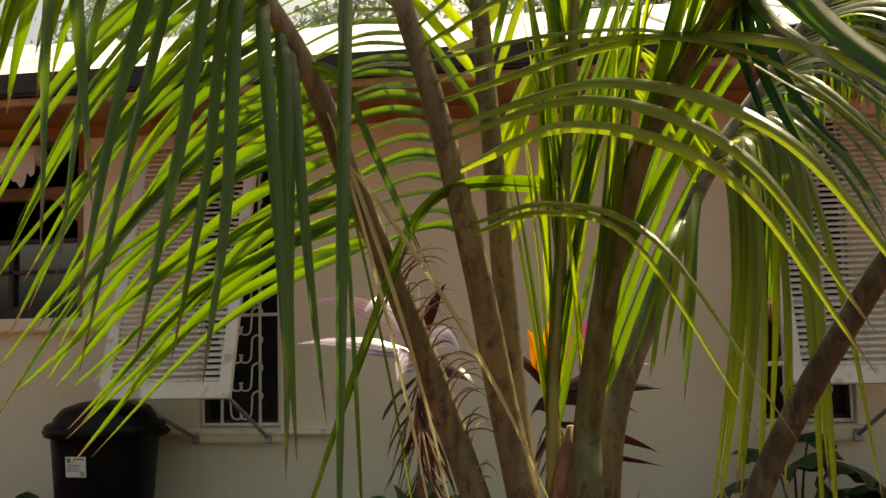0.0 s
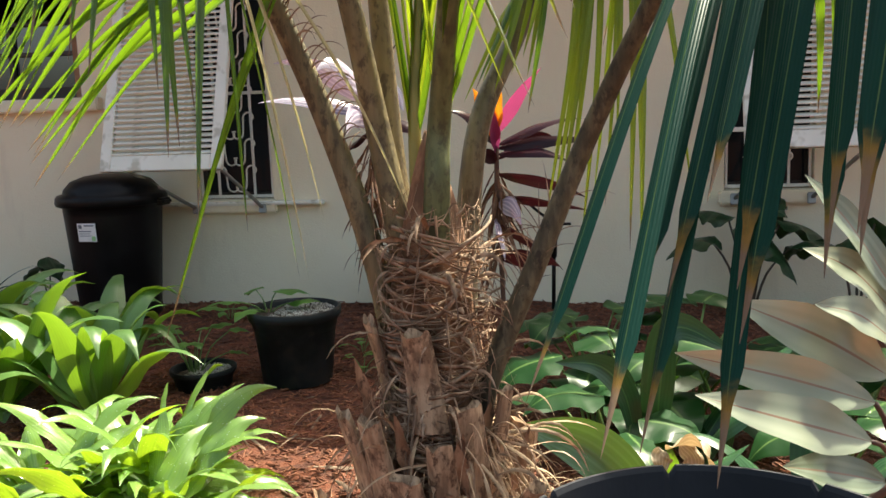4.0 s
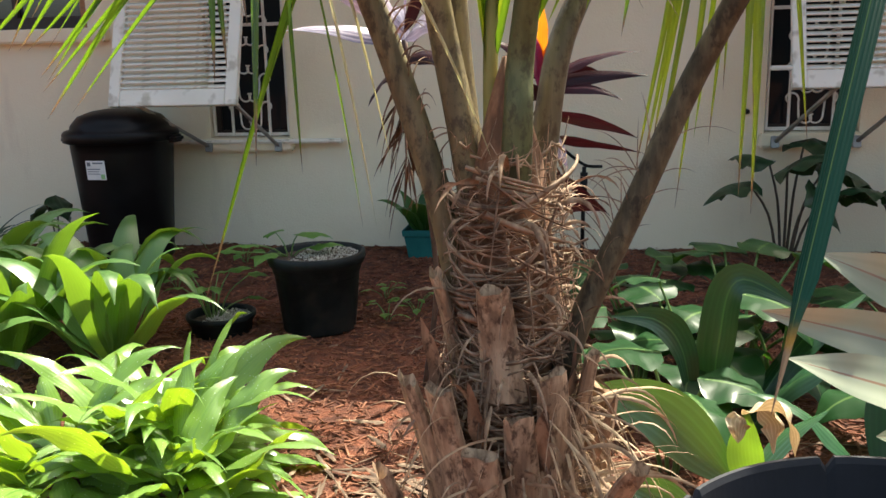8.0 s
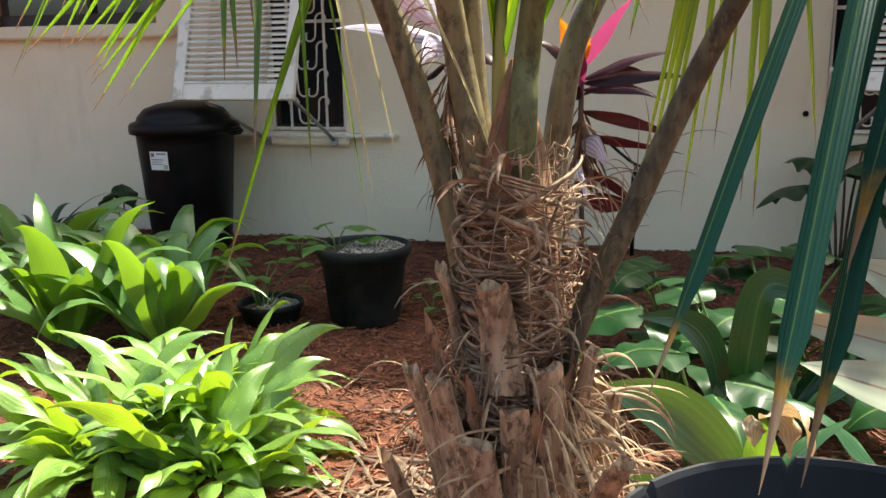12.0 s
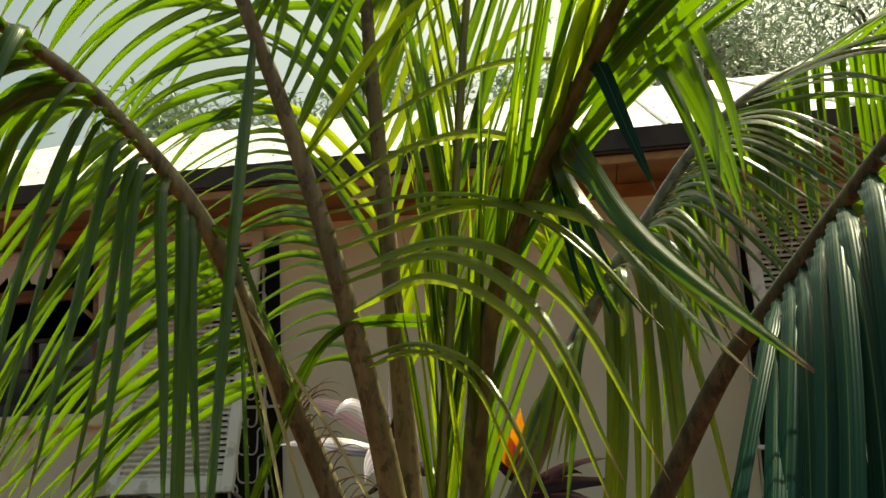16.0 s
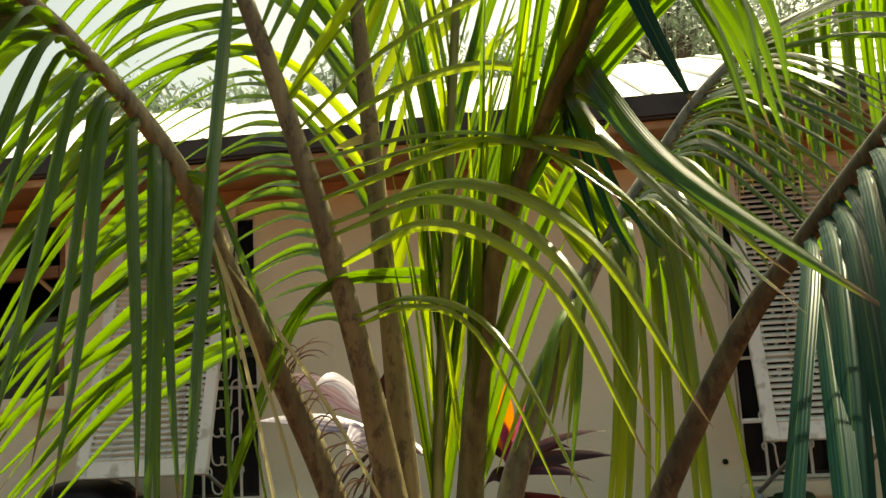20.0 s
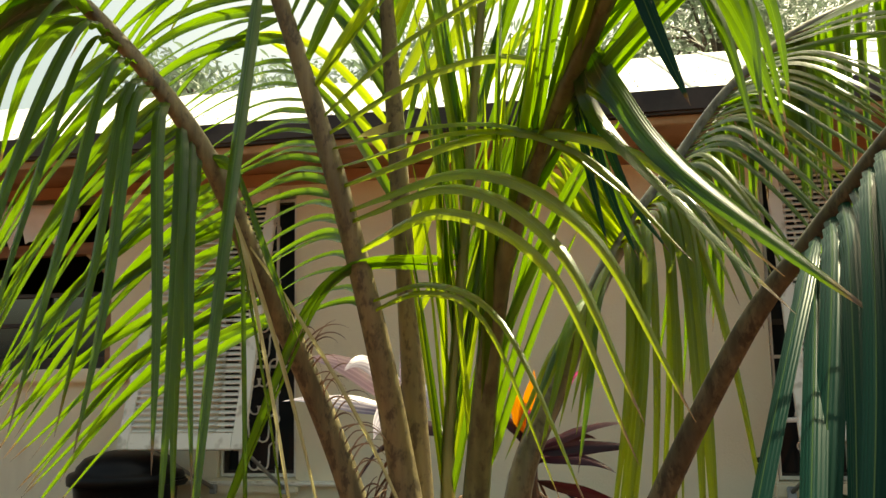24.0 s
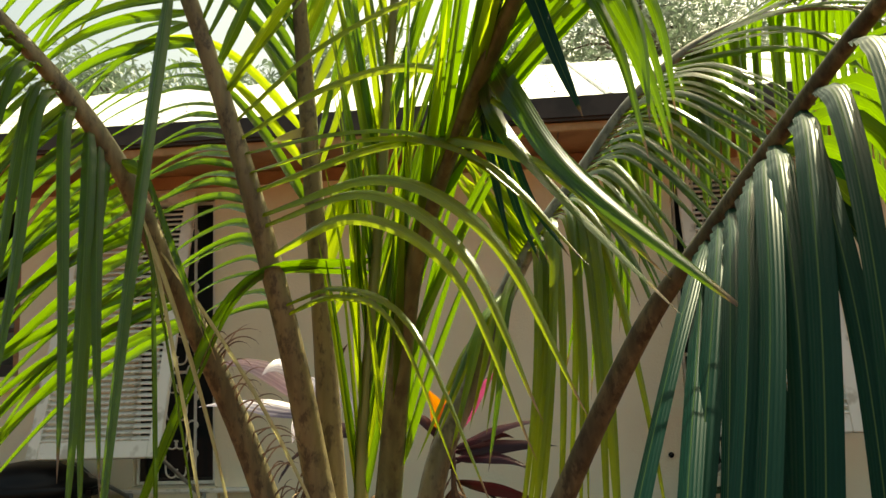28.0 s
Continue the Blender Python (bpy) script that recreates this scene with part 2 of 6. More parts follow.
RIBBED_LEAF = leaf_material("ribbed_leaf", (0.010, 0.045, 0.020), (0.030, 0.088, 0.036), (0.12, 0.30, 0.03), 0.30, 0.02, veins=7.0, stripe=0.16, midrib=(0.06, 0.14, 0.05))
# Lit copy of the ribbed leaf: sunlight put into a lighter colour.
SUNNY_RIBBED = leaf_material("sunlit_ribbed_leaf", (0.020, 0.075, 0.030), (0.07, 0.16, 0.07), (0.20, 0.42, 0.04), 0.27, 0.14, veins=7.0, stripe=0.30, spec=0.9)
HEART_LEAF = leaf_material("glossy_heart_leaf", (0.008, 0.036, 0.012), (0.022, 0.066, 0.020), (0.10, 0.26, 0.02), 0.34, 0.13, veins=3.0, midrib=(0.09, 0.16, 0.05), stripe=0.08, spec=0.16)
LILY_LEAF = leaf_material("lily_leaf", (0.020, 0.075, 0.018), (0.055, 0.14, 0.035), (0.16, 0.36, 0.03), 0.34, 0.18, veins=3.0, midrib=(0.09, 0.17, 0.05), stripe=0.08, spec=0.35)
DARK_LEAF = leaf_material("dark_arrow_leaf", (0.012, 0.04, 0.016), (0.025, 0.065, 0.025), (0.05, 0.12, 0.03), 0.3, 0.15, veins=4.0, midrib=(0.06, 0.1, 0.05))
HERB_LEAF = leaf_material("soft_green_leaf", (0.05, 0.15, 0.03), (0.11, 0.23, 0.05), (0.28, 0.5, 0.05), 0.45, 0.35, veins=4.0, midrib=(0.14, 0.25, 0.08))
TI_PINK = leaf_material("pink_cordyline_leaf", (0.12, 0.012, 0.05), (0.26, 0.03, 0.13), (0.38, 0.05, 0.16), 0.3, 0.38, veins=7.0, stripe=0.35, vary=0.8)
TI_DARK = leaf_material("burgundy_cordyline_leaf", (0.016, 0.006, 0.008), (0.045, 0.009, 0.016), (0.06, 0.006, 0.010), 0.3, 0.08, veins=7.0, vary=0.7, spec=0.3, stripe=0.15)
# Mauve leaf; white sun and purple shade are put into its tone range.
TI_MAUVE = leaf_material("mauve_cordyline_leaf", (0.10, 0.09, 0.19), (0.56, 0.50, 0.56), (0.40, 0.26, 0.38), 0.24, 0.12, veins=5.0, vary=0.8, spec=0.8)
TI_ORANGE = leaf_material("orange_cordyline_leaf", (0.5, 0.14, 0.02), (0.7, 0.25, 0.03), (0.80, 0.27, 0.015), 0.35, 0.42, veins=6.0)
# Cream end of the tone paints sun patches onto grey-green leaves.
SUN_PATCHED = leaf_material("sun_patched_leaf", (0.045, 0.090, 0.05), (0.47, 0.50, 0.38), (0.34, 0.18, 0.10), 0.24, 0.12, veins=3.0, midrib=(0.20, 0.12, 0.08), stripe=0.05, vary=0.65, spec=0.7)
CURLED = leaf_material("withered_leaf", (0.38, 0.30, 0.20), (0.52, 0.43, 0.31), (0.55, 0.38, 0.18), 0.6, 0.22, veins=6.0)
# Paled, bluish leaf colour puts haze and overbright sky into far crowns.
BACK_LEAF = leaf_material("far_tree_leaf", (0.07, 0.11, 0.08), (0.16, 0.22, 0.17), (0.28, 0.38, 0.26), 0.45, 0.35, veins=2.0)
STEM_GREEN = simple("green_stem", (0.10, 0.18, 0.05), (0.16, 0.26, 0.08), 20.0, 0.5, 60.0, 0.1)
STEM_DARK = simple("dark_stem", (0.05, 0.045, 0.035), (0.10, 0.08, 0.06), 20.0, 0.6, 60.0, 0.2)
STEM_MAROON = simple("maroon_stem", (0.06, 0.03, 0.025), (0.11, 0.06, 0.045), 20.0, 0.6, 60.0, 0.2)
BLACK_PLASTIC = simple("black_plastic", (0.004, 0.004, 0.005), (0.008, 0.008, 0.009), 5.0, 0.40, 120.0, 0.08)
POT_PLASTIC = simple("dark_pot_plastic", (0.008, 0.011, 0.012), (0.018, 0.022, 0.023), 6.0, 0.45, 60.0, 0.12, spots=((0.026, 0.026, 0.024), 9.0))
GREY_PLASTIC = simple("charcoal_plastic", (0.016, 0.017, 0.022), (0.028, 0.029, 0.037), 4.0, 0.5, 80.0, 0.1)
for _m in (BLACK_PLASTIC, POT_PLASTIC):
    _m.node_tree.nodes["Principled BSDF"].inputs["Specular IOR Level"].default_value = 0.18
GREY_PLASTIC.node_tree.nodes["Principled BSDF"].inputs["Specular IOR Level"].default_value = 0.25
TEAL_PLASTIC = simple("teal_plastic", (0.01, 0.13, 0.13), (0.02, 0.17, 0.16), 8.0, 0.45, 60.0, 0.08)
SHUTTER_PAINT = simple("shutter_paint", (0.78, 0.76, 0.68), (0.84, 0.82, 0.75), 3.0, 0.5, 40.0, 0.1, spots=((0.52, 0.49, 0.41), 12.0))
GRILLE_PAINT = simple("grille_paint", (0.70, 0.70, 0.66), (0.80, 0.80, 0.76), 10.0, 0.45, 60.0, 0.15)
ALU = simple("weathered_aluminium", (0.28, 0.28, 0.27), (0.40, 0.40, 0.38), 12.0, 0.45, 60.0, 0.1, metal=0.6)
ROOF = simple("white_metal_roof", (0.72, 0.72, 0.70), (0.82, 0.82, 0.80), 2.0, 0.45, 20.0, 0.1, spots=((0.6, 0.58, 0.54), 5.0))
GUTTER = simple("dark_brown_gutter", (0.022, 0.018, 0.016), (0.045, 0.036, 0.032), 7.0, 0.55, 40.0, 0.15)
TAN_TRIM = simple("tan_trim", (0.40, 0.25, 0.12), (0.52, 0.34, 0.18), 9.0, 0.6, 60.0, 0.15)
SOFFIT = simple("orange_brown_soffit", (0.30, 0.16, 0.085), (0.42, 0.24, 0.13), 4.0, 0.65, 50.0, 0.2)
WOOD = bark_material("brown_wood", (0.12, 0.06, 0.03), (0.24, 0.12, 0.06), (0.34, 0.18, 0.09), (0.1, 1, 1), 30.0, 0.6)
# Room dimness put into a near-black base colour on ceiling, wall and counter.
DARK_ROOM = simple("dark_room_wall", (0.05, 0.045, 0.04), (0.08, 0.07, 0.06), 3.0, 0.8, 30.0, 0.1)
CARD = simple("tan_cardboard", (0.42, 0.27, 0.17), (0.52, 0.35, 0.23), 10.0, 0.8, 60.0, 0.1)
BLIND = simple("white_canvas", (0.74, 0.72, 0.68), (0.82, 0.80, 0.76), 8.0, 0.8, 90.0, 0.2)
PAPER = simple("label_paper", (0.75, 0.76, 0.77), (0.82, 0.83, 0.84), 20.0, 0.5, 60.0, 0.02)
INK = simple("label_ink", (0.15, 0.17, 0.20), (0.22, 0.25, 0.3), 20.0, 0.6, 60.0, 0.02)
GREEN_INK = simple("label_green", (0.25, 0.5, 0.2), (0.35, 0.6, 0.3), 20.0, 0.6, 60.0, 0.02)
GRAVEL = bark_material("pale_gravel", (0.20, 0.185, 0.16), (0.42, 0.40, 0.35), (0.62, 0.60, 0.55), (1, 1, 1), 60.0)
SOIL = simple("potting_soil", (0.05, 0.035, 0.025), (0.12, 0.085, 0.06), 60.0, 0.95, 120.0, 0.8, dist=0.01)


def glass_material(name, gloss, ior):
    m, nt, b = material(name)
    b.inputs["Base Color"].default_value = (0.02, 0.025, 0.03, 1)
    b.inputs["Roughness"].default_value = 0.02
    b.inputs["Specular IOR Level"].default_value = gloss
    b.inputs["IOR"].default_value = ior
    bump(nt, b, noise_tex(nt, 2.0, 1.0), 0.03, 0.02)
    return m


GLASS = glass_material("window_glass", 1.0, 1.9)
# Gloss kept weak so the sunlit mulch isn't mirrored in the barred panes.
DIM_GLASS = glass_material("dull_window_glass", 0.12, 1.4)


# ---- mesh helpers ----
def mesh_ob(name, verts, faces, mat, parent=None, label="", smooth=False, uvs=None):
    me = bpy.data.meshes.new(name)
    me.from_pydata([tuple(v) for v in verts], [], faces)
    if uvs is not None:
        layer = me.uv_layers.new(name="UVMap")
        flat = [c for f in faces for i in f for c in uvs[i]]
        layer.data.foreach_set("uv", flat)
    if smooth:
        me.polygons.foreach_set("use_smooth", [True] * len(me.polygons))
    me.materials.append(mat)
    ob = new(name, me)
    if parent:
        ob.parent = parent
    if label:
        ob["label"] = label
    return ob


def part(name, bm, mat, parent=None, label="", smooth=False):
    me = bpy.data.meshes.new(name)
    bm.to_mesh(me)
    bm.free()
    if smooth:
        me.polygons.foreach_set("use_smooth", [True] * len(me.polygons))
    me.materials.append(mat)
    ob = new(name, me)
    if parent:
        ob.parent = parent
    if label:
        ob["label"] = label
    return ob


def empty(name, at, label, category, group="", kind=""):
    ob = new(name)
    ob.location = at
    ob.empty_display_size = 0.05
    return tagged(ob, label, category, group, kind)


def box(x0, x1, y0, y1, z0, z1, bevel=0.0, m=None, bm=None):
    """A box with softened edges, as a bmesh."""
    b = bmesh.new()
    bmesh.ops.create_cube(b, size=1.0)
    bmesh.ops.transform(b, matrix=Matrix.LocRotScale(((x0 + x1) / 2, (y0 + y1) / 2, (z0 + z1) / 2), None, (x1 - x0, y1 - y0, z1 - z0)), verts=b.verts)
    if bevel:
        bmesh.ops.bevel(b, geom=b.edges[:], offset=bevel, segments=2, affect='EDGES')
    if m is not None:
        bmesh.ops.transform(b, matrix=m, verts=b.verts)
    return b


def lathe(profile, n=40, at=(0, 0, 0), squash=None):
    """A turned shape from (radius, height) pairs."""
    b = bmesh.new()
    rings = []
    for r, z in profile:
        rings.append([b.verts.new((at[0] + r * math.cos(2 * math.pi * i / n), at[1] + r * math.sin(2 * math.pi * i / n), at[2] + z)) for i in range(n)])
    for a, c in zip(rings, rings[1:]):
        for i in range(n):
            b.faces.new((a[i], a[(i + 1) % n], c[(i + 1) % n], c[i]))
    return b


def spline(pts, n):
    """n + 1 points of a smooth curve through pts."""
    pts = [Vector(p) for p in pts]
    ext = [2 * pts[0] - pts[1]] + pts + [2 * pts[-1] - pts[-2]]
    out = []
    for k in range(n + 1):
        u = k / n * (len(pts) - 1)
        i = min(int(u), len(pts) - 2)
        f = u - i
        p0, p1, p2, p3 = ext[i:i + 4]
        out.append(0.5 * ((2 * p1) + (p2 - p0) * f + (2 * p0 - 5 * p1 + 4 * p2 - p3) * f * f + (3 * p1 - p0 - 3 * p2 + p3) * f ** 3))
    return out


def tube_data(pts, radii, sides=8, flat=1.0, facing=None, cap=True):
    """Vertices and faces of a tube along pts; flat squeezes it along facing."""
    verts, faces = [], []
    n = len(pts)
    ref = Vector(facing) if facing else Vector((0.13, -1.0, 0.21))
    for i, p in enumerate(pts):
        t = (pts[min(i + 1, n - 1)] - pts[max(i - 1, 0)]).normalized()
        a = ref - t * ref.dot(t)
        a = a.normalized() if a.length > 1e-4 else t.orthogonal().normalized()
        c = t.cross(a)
        r = radii(i / (n - 1)) if callable(radii) else radii
        for k in range(sides):
            w = 2 * math.pi * k / sides
            verts.append(p + (a * math.cos(w) * flat + c * math.sin(w)) * r)
    for i in range(n - 1):
        for k in range(sides):
            a, b = i * sides + k, i * sides + (k + 1) % sides
            faces.append((a, b, b + sides, a + sides))
    if cap:
        faces.append(tuple(range(sides))[::-1])
        faces.append(tuple(range((n - 1) * sides, n * sides)))
    return verts, faces


def tube(name, pts, radii, mat, parent=None, label="", sides=8, flat=1.0, facing=None):
    v, f = tube_data([Vector(p) for p in pts], radii, sides, flat, facing)
    return mesh_ob(name, v, f, mat, parent, label, smooth=True)


def blade(base, way, across, length, width, droop, seg=10, fold=0.3, shape="leaflet", wave=0.0, twist=0.0, curl=0.0, rng=random, power=1.0, cup=0.0, corr=0.0):
    """A leaf blade: five vertices across, bent by its weight. Returns vertices, faces, uvs."""
    p, d = Vector(base), Vector(way).normalized()
    w = Vector(across)
    verts, faces, uvs = [], [], []
    ph = rng.random() * 6.28
    step = length / seg
    for i in range(seg + 1):
        u = i / seg
        if shape == "leaflet":
            k = min(1.0, 0.45 + 4.0 * u) * (1 - u ** 2.6) ** 0.8
        elif shape == "burnt":
            k = min(1.0, 0.42 + 1.1 * u) * (1 - 0.3 * u * u) if u < 0.93 else 0.25
        elif shape == "strap":
            k = max(0.0, (0.28 + 0.72 * math.sin(min(1.0, u * 1.7) * math.pi / 2)) * (1 - u ** 3.0))
        elif shape == "lance":
            k = max(0.0, math.sin(math.pi * min(1, u ** 0.72)) ** 1.08) if u > 0.02 else 0.08
        else:
            k = max(0.02, math.sin(math.pi * u ** 0.6))
        if i == seg:
            k = 0.015
        ww = w - d * w.dot(d)
        ww = ww.normalized() if ww.length > 1e-5 else d.orthogonal().normalized()
        if twist:
            ww = Matrix.Rotation(twist * u, 3, d) @ ww
        nn = d.cross(ww)
        h = width * k / 2
        wv = wave * math.sin(ph + u * 15.0) * h
        wv2 = wave * math.sin(ph + 2.0 + u * 17.0) * h
        if corr and u < 0.4:
            wv += corr * h * (1 - u / 0.4) * math.sin(ph + u * length * 330)
            wv2 += corr * h * (1 - u / 0.4) * math.sin(ph + u * length * 330)
        verts += [p - ww * h + nn * (wv - fold * h * (1 - cup)), p - ww * h * 0.5 + nn * (wv * 0.5 - fold * h * (0.5 if cup == 0 else 0.3)), p.copy(), p + ww * h * 0.5 + nn * (wv2 * 0.5 - fold * h * (0.5 if cup == 0 else 0.3)), p + ww * h + nn * (wv2 - fold * h * (1 - cup))]
        uvs += [(0.0, u), (0.25, u), (0.5, u), (0.75, u), (1.0, u)]
        p = p + d * step
        d = (d + Vector((0, 0, -1)) * droop * (u ** power) * step / max(length, 1e-3) * 3.0 + nn * curl * step).normalized()
        w = ww if not twist else w
    for i in range(seg):
        for k in range(4):
            a = i * 5 + k
            faces.append((a, a + 1, a + 6, a + 5))
    return verts, faces, uvs


def leaf(name, parent, mat, *args, label="", **kw):
    v, f, u = blade(*args, **kw)
    return mesh_ob(name, v, f, mat, parent, label, smooth=True, uvs=u)


class Heap:
    """Many small pieces gathered into one mesh."""

    def __init__(self):
        self.v, self.f, self.u = [], [], []

    def add(self, v, f, u=None):
        n = len(self.v)
        self.v += v
        self.f += [tuple(i + n for i in g) for g in f]
        self.u += u if u else [(0.5, 0.5)] * len(v)

    def make(self, name, mat, parent=None, label="", smooth=True):
        return mesh_ob(name, self.v, self.f, mat, parent, label, smooth, self.u)


def structure(ob, label="", category=""):
    return tagged(ob, label, category, kind="structure")


# ---- house ----
WALL_Y = 4.30
WINDOWS = {"kitchen": (-3.55, -2.36, 1.33, 2.36), "left": (-1.67, -1.20, 0.70, 2.30), "right": (1.34, 1.80, 0.70, 2.30)}


def wall_with_openings():
    xs = sorted({-7.0, 6.5, *[v for w in WINDOWS.values() for v in w[:2]]})
    b = bmesh.new()
    for x0, x1 in zip(xs, xs[1:]):
        opening = next((w for w in WINDOWS.values() if w[0] <= x0 and x1 <= w[1]), None)
        spans = [(-0.3, 2.44)] if opening is None else [(-0.3, opening[2]), (opening[3], 2.44)]
        for z0, z1 in spans:
            nx = max(1, int((x1 - x0) / 0.4))
            piece = box(x0, x1, WALL_Y, WALL_Y + 0.2, z0, z1)
            me = bpy.data.meshes.new("tmp")
            piece.to_mesh(me)
            piece.free()
            b.from_mesh(me)
            bpy.data.meshes.remove(me)
    bmesh.ops.remove_doubles(b, verts=b.verts, dist=0.0005)
    return part("wall_south", b, STUCCO)


wall = structure(wall_with_openings(), "cream painted stucco house wall with window openings", "wall")
structure(part("wall_north", box(-7.0, 6.5, 10.8, 11.0, -0.3, 2.44), STUCCO), "plain rear house wall", "wall")
structure(part("wall_west", box(-7.0, -6.8, WALL_Y + 0.2, 10.8, -0.3, 2.44), STUCCO), "plain end wall of the house", "wall")
structure(part("wall_east", box(6.3, 6.5, WALL_Y + 0.2, 10.8, -0.3, 2.44), STUCCO), "plain end wall of the house", "wall")
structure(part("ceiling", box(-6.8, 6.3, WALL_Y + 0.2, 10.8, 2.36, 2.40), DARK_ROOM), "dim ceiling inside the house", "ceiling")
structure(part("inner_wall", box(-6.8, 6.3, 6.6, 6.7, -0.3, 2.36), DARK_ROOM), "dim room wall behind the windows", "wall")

EAVE_Y, EAVE_Z = 3.72, 2.565
PITCH = 0.40


def roof():
    thing = empty("roof", (0, EAVE_Y, EAVE_Z), "white sheet metal roof with raised seams and screws", "roof", kind="structure")
    run = 3.9
    b = bmesh.new()
    for x in range(-8, 8):
        for (y0, y1) in ((0, run), (run, 2 * run)):
            z0, z1 = (0, run * PITCH) if y0 == 0 else (run * PITCH, 0)
            vs = [b.verts.new(c) for c in ((x, y0, z0), (x + 1, y0, z0), (x + 1, y1, z1), (x, y1, z1))]
            b.faces.new(vs)
            vs = [b.verts.new((c[0], c[1], c[2] - 0.03)) for c in ((x, y0, z0), (x, y1, z1), (x + 1, y1, z1), (x + 1, y0, z0))]
            b.faces.new(vs)
    bmesh.ops.remove_doubles(b, verts=b.verts, dist=0.001)
    part("roof_sheet", b, ROOF, thing)
    for i in range(-17, 18):
        x = i * 0.45 + 0.1
        part("seam", box(x - 0.012, x + 0.012, 0, run * 1.077, 0.0, 0.022, 0.004, Matrix.Rotation(math.atan(PITCH), 4, 'X')), ROOF, thing)
    screws = bmesh.new()
    for i in range(-17, 18):
        for j in range(6):
            for dx in (0.04, 0.2):
                bmesh.ops.create_cone(screws, cap_ends=True, segments=6, radius1=0.008, radius2=0.005, depth=0.008,
                                      matrix=Matrix.Rotation(math.atan(PITCH), 4, 'X') @ Matrix.Translation((i * 0.45 + 0.1 + dx, 0.12 + j * 0.42, 0.004)))
    tagged(part("screws", screws, ALU, thing), kind="stuff")
    return thing


roof()
structure(part("gutter", box(-8, 8, EAVE_Y - 0.04, EAVE_Y + 0.06, EAVE_Z - 0.112, EAVE_Z + 0.008, 0.014), GUTTER), "dark brown metal gutter along the eave", "gutter")
structure(part("trim", box(-8, 8, EAVE_Y, EAVE_Y + 0.03, EAVE_Z - 0.155, EAVE_Z - 0.114, 0.004), TAN_TRIM), "tan painted trim board under the gutter", "trim")
soffit_thing = empty("soffit", (0, 0, 0), "orange-brown painted soffit boards under the eave", "soffit", kind="structure")
_x = -7.8
while _x < 7.6:
    _w = 1.22
    part("soffit_board", box(_x + 0.004, _x + _w, EAVE_Y + 0.032, WALL_Y + 0.1, 2.437, 2.452, 0.003), SOFFIT, soffit_thing)
    _x += _w
structure(part("frieze", box(-7.0, 6.5, WALL_Y - 0.022, WALL_Y - 0.001, 2.36, 2.434, 0.004), SOFFIT), "brown frieze board at the top of the wall", "trim")
part("rafter_backing", box(-8, 8, EAVE_Y + 0.062, EAVE_Y + 0.1, EAVE_Z - 0.1, EAVE_Z - 0.035), GUTTER, soffit_thing)


def scroll(parent, x, y, z, s, flip):
    """One wrought S scroll of the window grille."""
    pts = []
    for k in range(15):
        a = -0.4 + k / 14 * 4.6
        r = s * (0.32 - 0.2 * k / 14)
        pts.append(Vector((x + flip * (s * 0.36 - r * math.cos(a)), y, z + s * 0.35 + r * math.sin(a))))
    for k in range(1, 15):
        a = -0.4 + k / 14 * 4.6
        r = s * (0.32 - 0.2 * k / 14)
        pts.insert(0, Vector((x - flip * (s * 0.36 - r * math.cos(a)) + flip * s * 0.08, y, z - s * 0.35 - r * math.sin(a))))
    tube("scroll", pts, 0.0055, GRILLE_PAINT, parent, sides=6)


def barred_window(name, x0, x1, z0, z1, number):
    w = empty(name, ((x0 + x1) / 2, WALL_Y, z0), "dark window behind white wrought iron bars with scrolls", "window", "barred windows", kind="structure")
    off = -Vector(w.location)
    mv = Matrix.Translation(off)
    yb = WALL_Y + 0.035

    def p(nm, bm_, mat_, lab=""):
        bmesh.ops.transform(bm_, matrix=mv, verts=bm_.verts)
        return part(nm, bm_, mat_, w, lab)
    p("pane", box(x0 + 0.02, x1 - 0.02, WALL_Y + 0.11, WALL_Y + 0.118, z0 + 0.02, z1 - 0.02), DIM_GLASS, "dark glass pane with its reflection cut down")
    for a, c in ((x0, x0 + 0.03), (x1 - 0.03, x1)):
        p("window_frame", box(a, c, WALL_Y + 0.09, WALL_Y + 0.13, z0, z1, 0.004), GUTTER)
    for a, c in ((z0, z0 + 0.035), (z1 - 0.03, z1), ((z0 + z1) / 2 - 0.015, (z0 + z1) / 2 + 0.015)):
        p("window_frame", box(x0 + 0.031, x1 - 0.031, WALL_Y + 0.09, WALL_Y + 0.13, a, c, 0.004), GUTTER)
    for i in range(5):
        x = x0 + 0.015 + i * (x1 - x0 - 0.03) / 4
        if i != 2:
            p("bar", box(x - 0.007, x + 0.007, yb - 0.007, yb + 0.007, z0 + 0.012, z1 - 0.01, 0.002), GRILLE_PAINT)
    for z in (z0 + 0.015, z0 + 0.62, z1 - 0.02):
        p("crossbar", box(x0 + 0.003, x1 - 0.003, yb + 0.008, yb + 0.02, z - 0.009, z + 0.009, 0.002), GRILLE_PAINT)
    zc = z0 + 0.12
    while zc < z1 - 0.1:
        ob = scroll(w, (x0 + x1) / 2 + off.x + 0.055, yb + off.y, zc + off.z, 0.13, 1)
        scroll(w, (x0 + x1) / 2 + off.x - 0.055, yb + off.y, zc + off.z, 0.13, -1)
        zc += 0.155
    p("window_sill", box(x0 - 0.03, x1 + 0.03, WALL_Y - 0.05, WALL_Y + 0.09, z0 - 0.075, z0 - 0.002, 0.01), STUCCO, "stucco window sill")
    return w


barred_window("window_1", *WINDOWS["left"], 1)
barred_window("window_2", *WINDOWS["right"], 2)
tagged(part("ledge_pipe", box(-2.05, -0.885, WALL_Y - 0.06, WALL_Y - 0.002, 0.668, 0.692, 0.008), SHUTTER_PAINT), "thin white conduit strip along the wall", "conduit")
